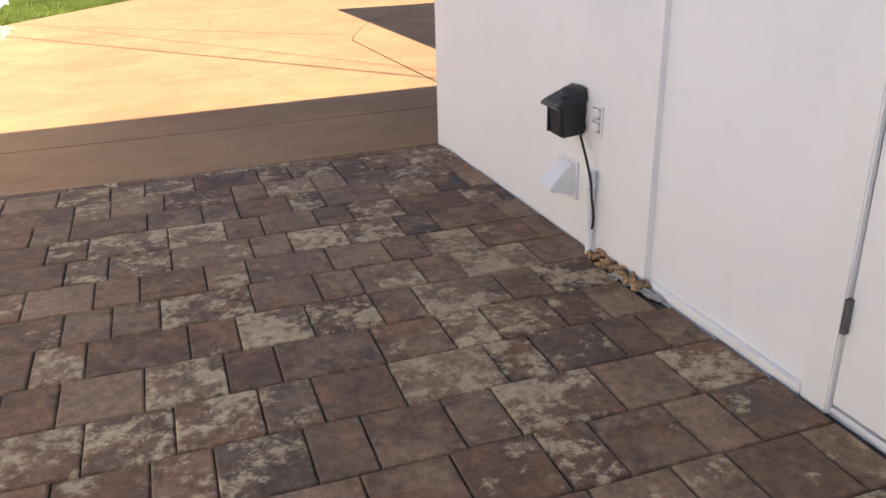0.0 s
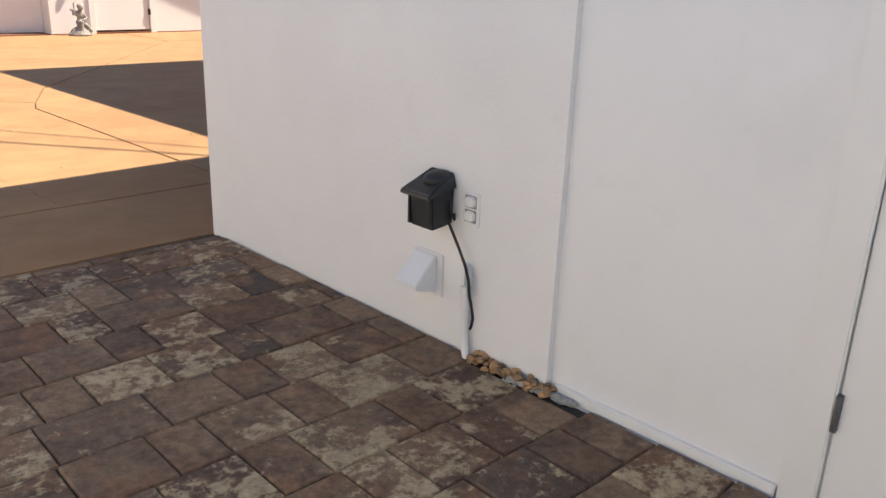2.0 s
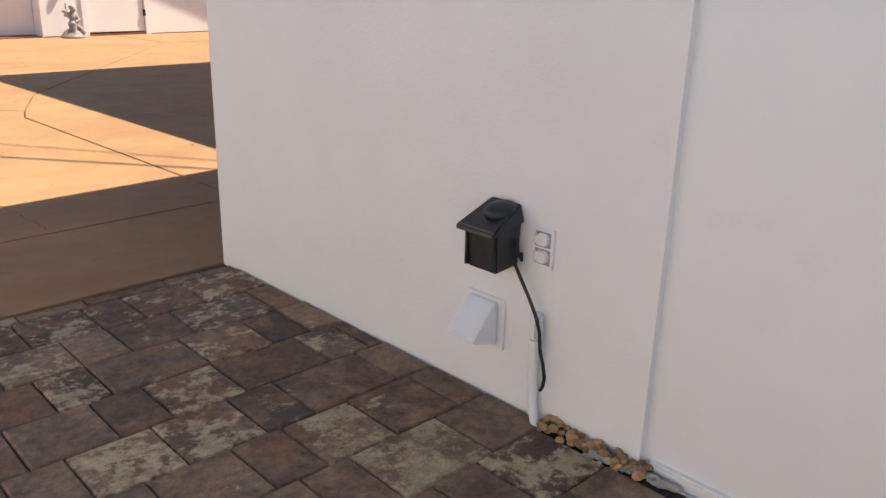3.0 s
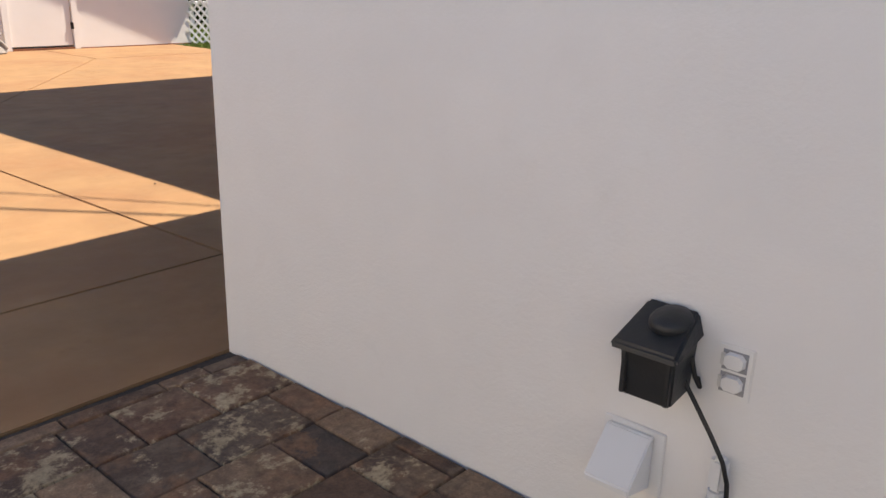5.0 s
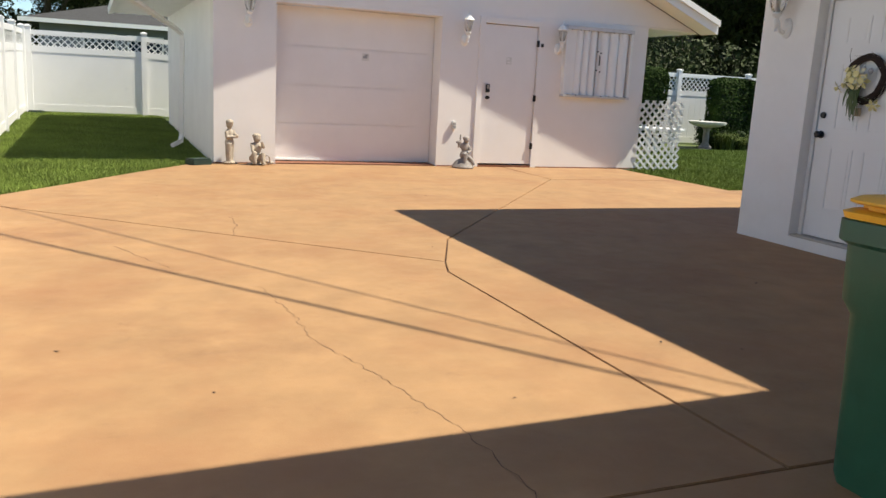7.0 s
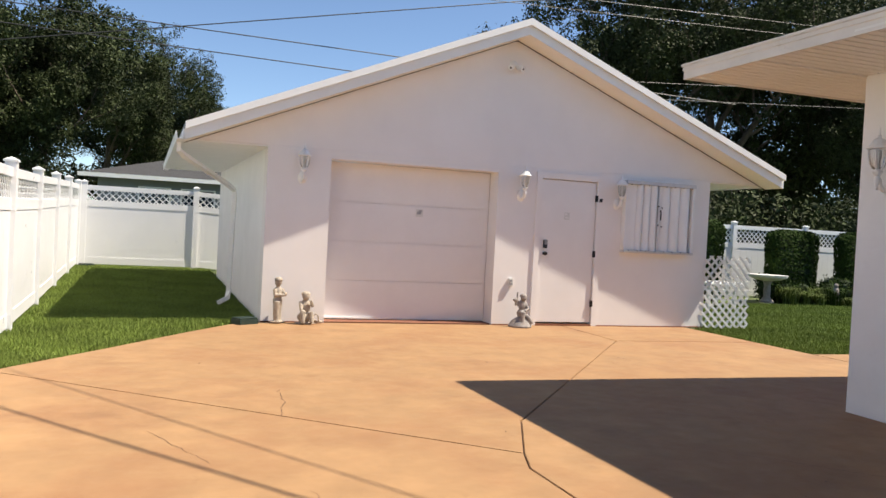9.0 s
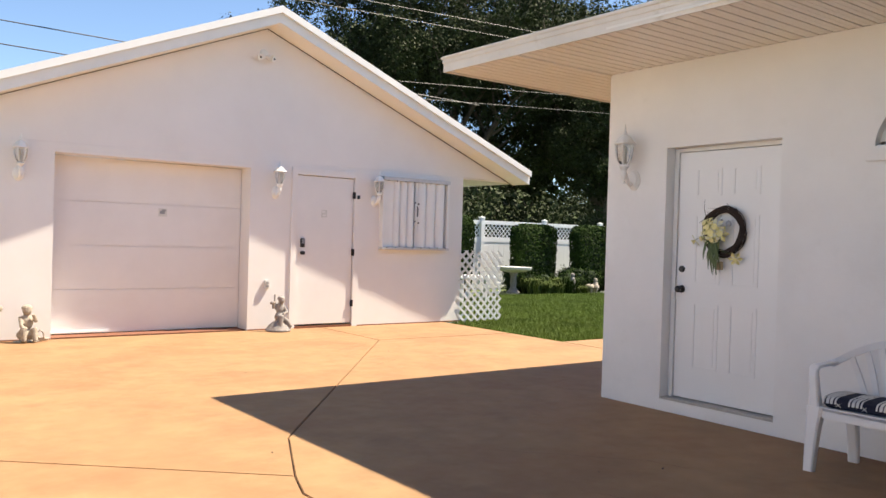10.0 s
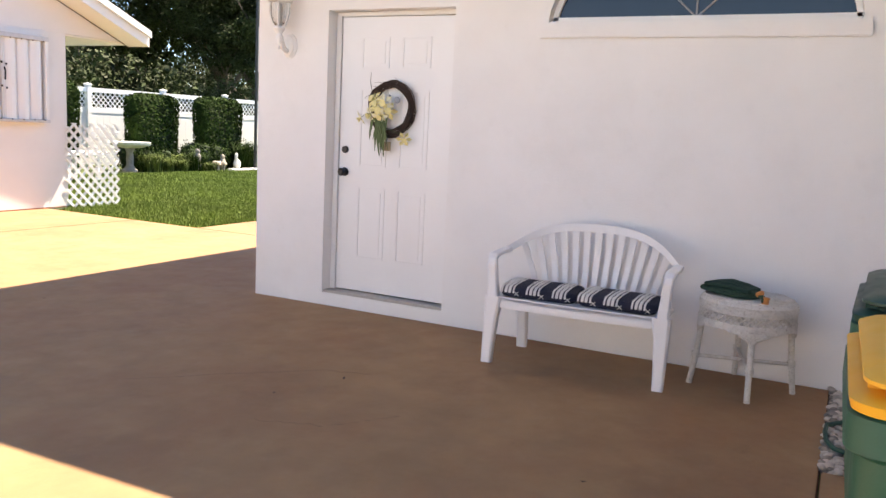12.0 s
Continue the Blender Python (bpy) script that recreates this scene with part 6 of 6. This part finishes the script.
# a far belt of woods closes the view
g = np.random.default_rng(5)
belt = [(x + g.uniform(-1, 1), y + g.uniform(-2, 2), g.uniform(0.5, 5.5), g.uniform(1.4, 2.6), g.uniform(1.4, 2.6), g.uniform(1.0, 2.0)) for y in (56, 60) for x in np.arange(-45, 85, 1.7)]
belt += [(x + g.uniform(-1, 1), 45 + g.uniform(-2, 2), g.uniform(0.5, 3.5), 1.8, 1.8, 1.4) for x in np.arange(26, 75, 1.6)]
v, f = leaf_cloud(belt, 220000, 0.14, 77)
tagged(new("far_woods", quads_mesh("far_woods", v, f, LEAF)), "far belt of dark green woods", "woods", kind="stuff")


# flagpole at the edge of the bed
fp = thing("flagpole", "grey metal flagpole with a striped flag hanging slack", "flagpole", at=pose(18.92, 20.6, 0))
bm = bmesh.new()
tube(bm, [(0, 0, -0.1), (0, 0, 3.0), (0, 0, 6.2)], [0.045, 0.04, 0.03], 10)
part("pole", bm, STEELWIRE, fp, smooth=True)
for k in range(8):
    bm = bmesh.new()
    x0, x1 = 0.05 + k * 0.035, 0.05 + (k + 1) * 0.035
    w0, w1 = 0.03 * math.sin(k * 1.9), 0.03 * math.sin((k + 1) * 1.9)
    top, low = 3.9 - 0.05 * k, 2.55 + 0.12 * abs(3 - k) * 0.4
    loft(bm, [[(x0, w0, z), (x1, w1, z), (x1, w1 + 0.006, z), (x0, w0 + 0.006, z)] for z in (low, (low + top) / 2, top)])
    part("stripe", bm, RED if k % 2 == 0 else CREAM, fp)


# ---- neighbouring houses ----
def far_house(at, w, d, wall_mat, roof_mat, label, windows, h=2.75, slope=0.28):
    hs = thing("neighbour_house", label, "house", at=at)
    part("wall", boxes((-w / 2, w / 2, 0, d, -0.1, h)), wall_mat, hs)
    bm = bmesh.new()
    o = 0.6
    a = [(-w / 2 - o, -o, h), (w / 2 + o, -o, h), (w / 2 + o, d + o, h), (-w / 2 - o, d + o, h)]
    r = [(-w / 2 + d / 2, d / 2, h + (d / 2 + o) * slope), (w / 2 - d / 2, d / 2, h + (d / 2 + o) * slope)]
    v = [bm.verts.new(p) for p in a + r]
    for f in ((0, 1, 5, 4), (2, 3, 4, 5), (3, 0, 4), (1, 2, 5), (3, 2, 1, 0)):
        bm.faces.new([v[k] for k in f])
    part("roof", bm, roof_mat, hs)
    part("fascia", boxes((-w / 2 - o, w / 2 + o, -o - 0.02, -o, h - 0.12, h + 0.02)), TRIM, hs)
    for x, z0, z1, ww in windows:
        wf = part("window", boxes((x - ww / 2 - 0.06, x + ww / 2 + 0.06, -0.04, 0.0, z0 - 0.06, z1 + 0.06)), TRIM, hs)
        part("pane", boxes((x - ww / 2, x + ww / 2, -0.055, -0.041, z0, z1)), GLASS, wf)


far_house(pose(4.4, 35.5, -0.1), 12.0, 8.0, HOUSEG, ROOFD, "grey painted neighbouring house with a low shingle roof", ((-4.1, 1.5, 2.45, 1.0), (-2.6, 1.5, 2.45, 1.1), (0.5, 1.5, 2.45, 1.1)), 2.85)
far_house(pose(25, 41, 0), 14.0, 9.0, material("tan_house_paint", (0.45, 0.38, 0.30), 0.85, 0.06), ROOFT, "tan neighbouring house with a brown roof", ((-3.0, 1.0, 2.2, 1.4),), 2.4)


# ---- overhead wires ----
def wire(a, b, sag, r, label):
    a, b = Vector(a), Vector(b)
    bm = bmesh.new()
    tube(bm, [a.lerp(b, k / 30) - Vector((0, 0, sag * 4 * (k / 30) * (1 - k / 30))) for k in range(31)], r, 5)
    solid("overhead_wire", bm, STEELWIRE, label, "wire", "overhead wires")


LOFT = 5.5
OFF = SUN * (LOFT / SUN.z)
for a, b, r in (((-0.36, 10.68), (2.97, 6.40), 0.017), ((-0.52, 12.11), (3.14, 6.52), 0.009)):
    p, q = Vector((*a, 0)) + OFF, Vector((*b, 0)) + OFF
    d = q - p
    wire(p - d * 3.2, q + d * 1.3, 0.0, r, "dark service wire strung above the driveway")
for (x0, z0), (x1, z1), y in (((-30.0, 0.1), (9.73, 8.43), 28), ((-30, 7.1), (7.12, 6.52), 28.2), ((-30, 6.8), (5.77, 5.97), 28.4)):
    wire((x0, y, z0), (x1 + (x1 - x0) * 0.33, y, z1 + (z1 - z0) * 0.33), 0.0, 0.016, "dark utility wire crossing the sky")
for (x0, z0), (x1, z1), y in (((14.66, 6.39), (21.58, 6.88), 26.9), ((15.74, 5.93), (24.42, 6.48), 26.8), ((7.52, 8.56), (22.14, 9.13), 27.1), ((5.49, 8.18), (20.78, 8.72), 27.2)):
    wire((x0 - (x1 - x0), y, z0 - (z1 - z0)), (x1 + (x1 - x0), y, z1 + (z1 - z0)), 0.0, 0.009, "grey utility wire crossing before the trees")

# ---- litter on the concrete ----
rnd = random.Random(9)
for x, y in ((2.72, 7.55), (0.95, 6.95), (2.1, 6.6), (4.75, 8.1), (4.35, 8.25), (5.05, 10.9), (3.9, 12.4), (3.2, 7.1), (1.0, 12.4), (0.35, 7.6), (6.0, 13.1), (4.2, 6.6), (3.55, 6.9), (1.1, 5.35), (1.35, 5.3), (2.9, 9.6)):
    bm = bmesh.new()
    s = rnd.uniform(0.010, 0.022)
    v = [bm.verts.new(p) for p in ((-s, 0, 0.003), (0, -s * 0.4, 0.0015), (s, 0, 0.006), (0, s * 0.4, 0.002))]
    bm.faces.new(v)
    solid("fallen_leaf", bm, TWIG, "tiny dry brown leaf lying on concrete", "leaf", "fallen leaves", at=pose(x, y, 0.001, 0, 0, rnd.uniform(0, 360)))

# ---- paver floor beside the near wall ----
paving = thing("paving", "blended brown and charcoal concrete pavers with sandy joints", "pavement", kind="structure")
part("bedding", boxes((-0.88, WX + 0.02, -1.5, 4.936, -0.05, -0.004)), SAND, paving, "dark sand in the joints")
PITCH, GAP = 0.2235, 0.0032
shared = {}


def paver_mesh(w, d, mat):
    key = (round(w, 3), round(d, 3), mat.name)
    if key not in shared:
        bm = bmesh.new()
        a, b, c = w / 2, d / 2, 0.006
        rings = []
        for s, z in ((0, -0.045), (0, -0.007), (0.003, -0.002), (c, 0.0)):
            rings.append([(-a + s, -b + s, z), (a - s, -b + s, z), (a - s, b - s, z), (-a + s, b - s, z)])
        loft(bm, rings)
        shared[key] = mesh_of("paver", bm, mat)
    return shared[key]


# three paver sizes; each course: where its first joint lies beside the wall, then the sizes leading away from it
SIZES = {"L": 4, "M": 3, "S": 2}
COURSES = [(2.03, "SLMSLMSM"), (1.916, "MSMSLMSM"), (2.06, "LMSMSLMS"), (2.05, "SMLSMSMLS"), (2.115, "SLMSMSMLS"), (2.036, "LSMMSLMS"), (2.06, "MMSMLSMSM"), (1.965, "LSMSMLSS"),
           (1.888, "SLSMMSLS"), (1.965, "SMSMLSM"), (2.025, "SMSLMSM"), (1.954, "MLSMSM"), (1.965, "SMSMM")]
BLOOM = [(1.375, 2.712), (1.592, 2.53), (1.83, 3.34), (0.829, 4.032), (1.567, 3.164), (1.75, 3.6)]
DARK = [(1.109, 2.924), (1.076, 4.746), (1.60, 3.80), (1.95, 4.25)]
turn = pose(1.2, 0, 0) @ pose(0, 0, 0, 0, 0, -1.35) @ pose(-1.2, 0, 0)
rnd = random.Random(17)
rest = bmesh.new()
for k in range(31):
    y1 = 4.905 if k == 0 else 4.842 - PITCH * (k - 1)
    y0 = 4.842 - PITCH * k
    x, sizes = COURSES[k] if k < len(COURSES) else (WX - rnd.choice((0.06, 0.12, 0.16, 0.2)), "")
    lean = 0.0236 * (y0 + y1) / 2
    unit = 0.0718 + 0.0012 * (y0 - 2.6)
    cuts = [(x, WX - 0.004)]
    last = ""
    for w in sizes:
        cuts.append((x - SIZES[w] * unit, x))
        x -= SIZES[w] * unit
    while x > -0.72:
        w = rnd.choice([q for q in "SMML" if q != last])
        last = w
        cuts.append((x - SIZES[w] * unit, x))
        x -= SIZES[w] * unit
    for a, b in cuts:
        a, b = a - lean, b - lean
        if y1 > 3.04 and y0 < 3.22 and b + lean > WX - 0.03:
            b -= 0.045
        if b - a < 0.03:
            continue
        hit = lambda spots: any(a < u - lean < b and y0 < v + 0.0236 * (u - 1.2) < y1 for u, v in spots)
        mat = PAVER_BLOOM if hit(BLOOM) else PAVER_DARK if hit(DARK) else PAVER
        m = turn @ pose((a + b) / 2, (y0 + y1) / 2, 0.011 + rnd.uniform(-0.0025, 0.0025), rnd.uniform(-0.35, 0.35), rnd.uniform(-0.35, 0.35), rnd.uniform(-0.25, 0.25))
        me = paver_mesh(b - a - GAP, y1 - y0 - GAP, mat)
        if y0 > 1.2 and b > -0.2:
            o = new("paver", me)
            o.matrix_basis, o.parent = m, paving
        else:
            me = me.copy()
            me.transform(m)
            rest.from_mesh(me)
            bpy.data.meshes.remove(me)
tagged(part("outer_pavers", rest, PAVER, paving), kind="stuff")
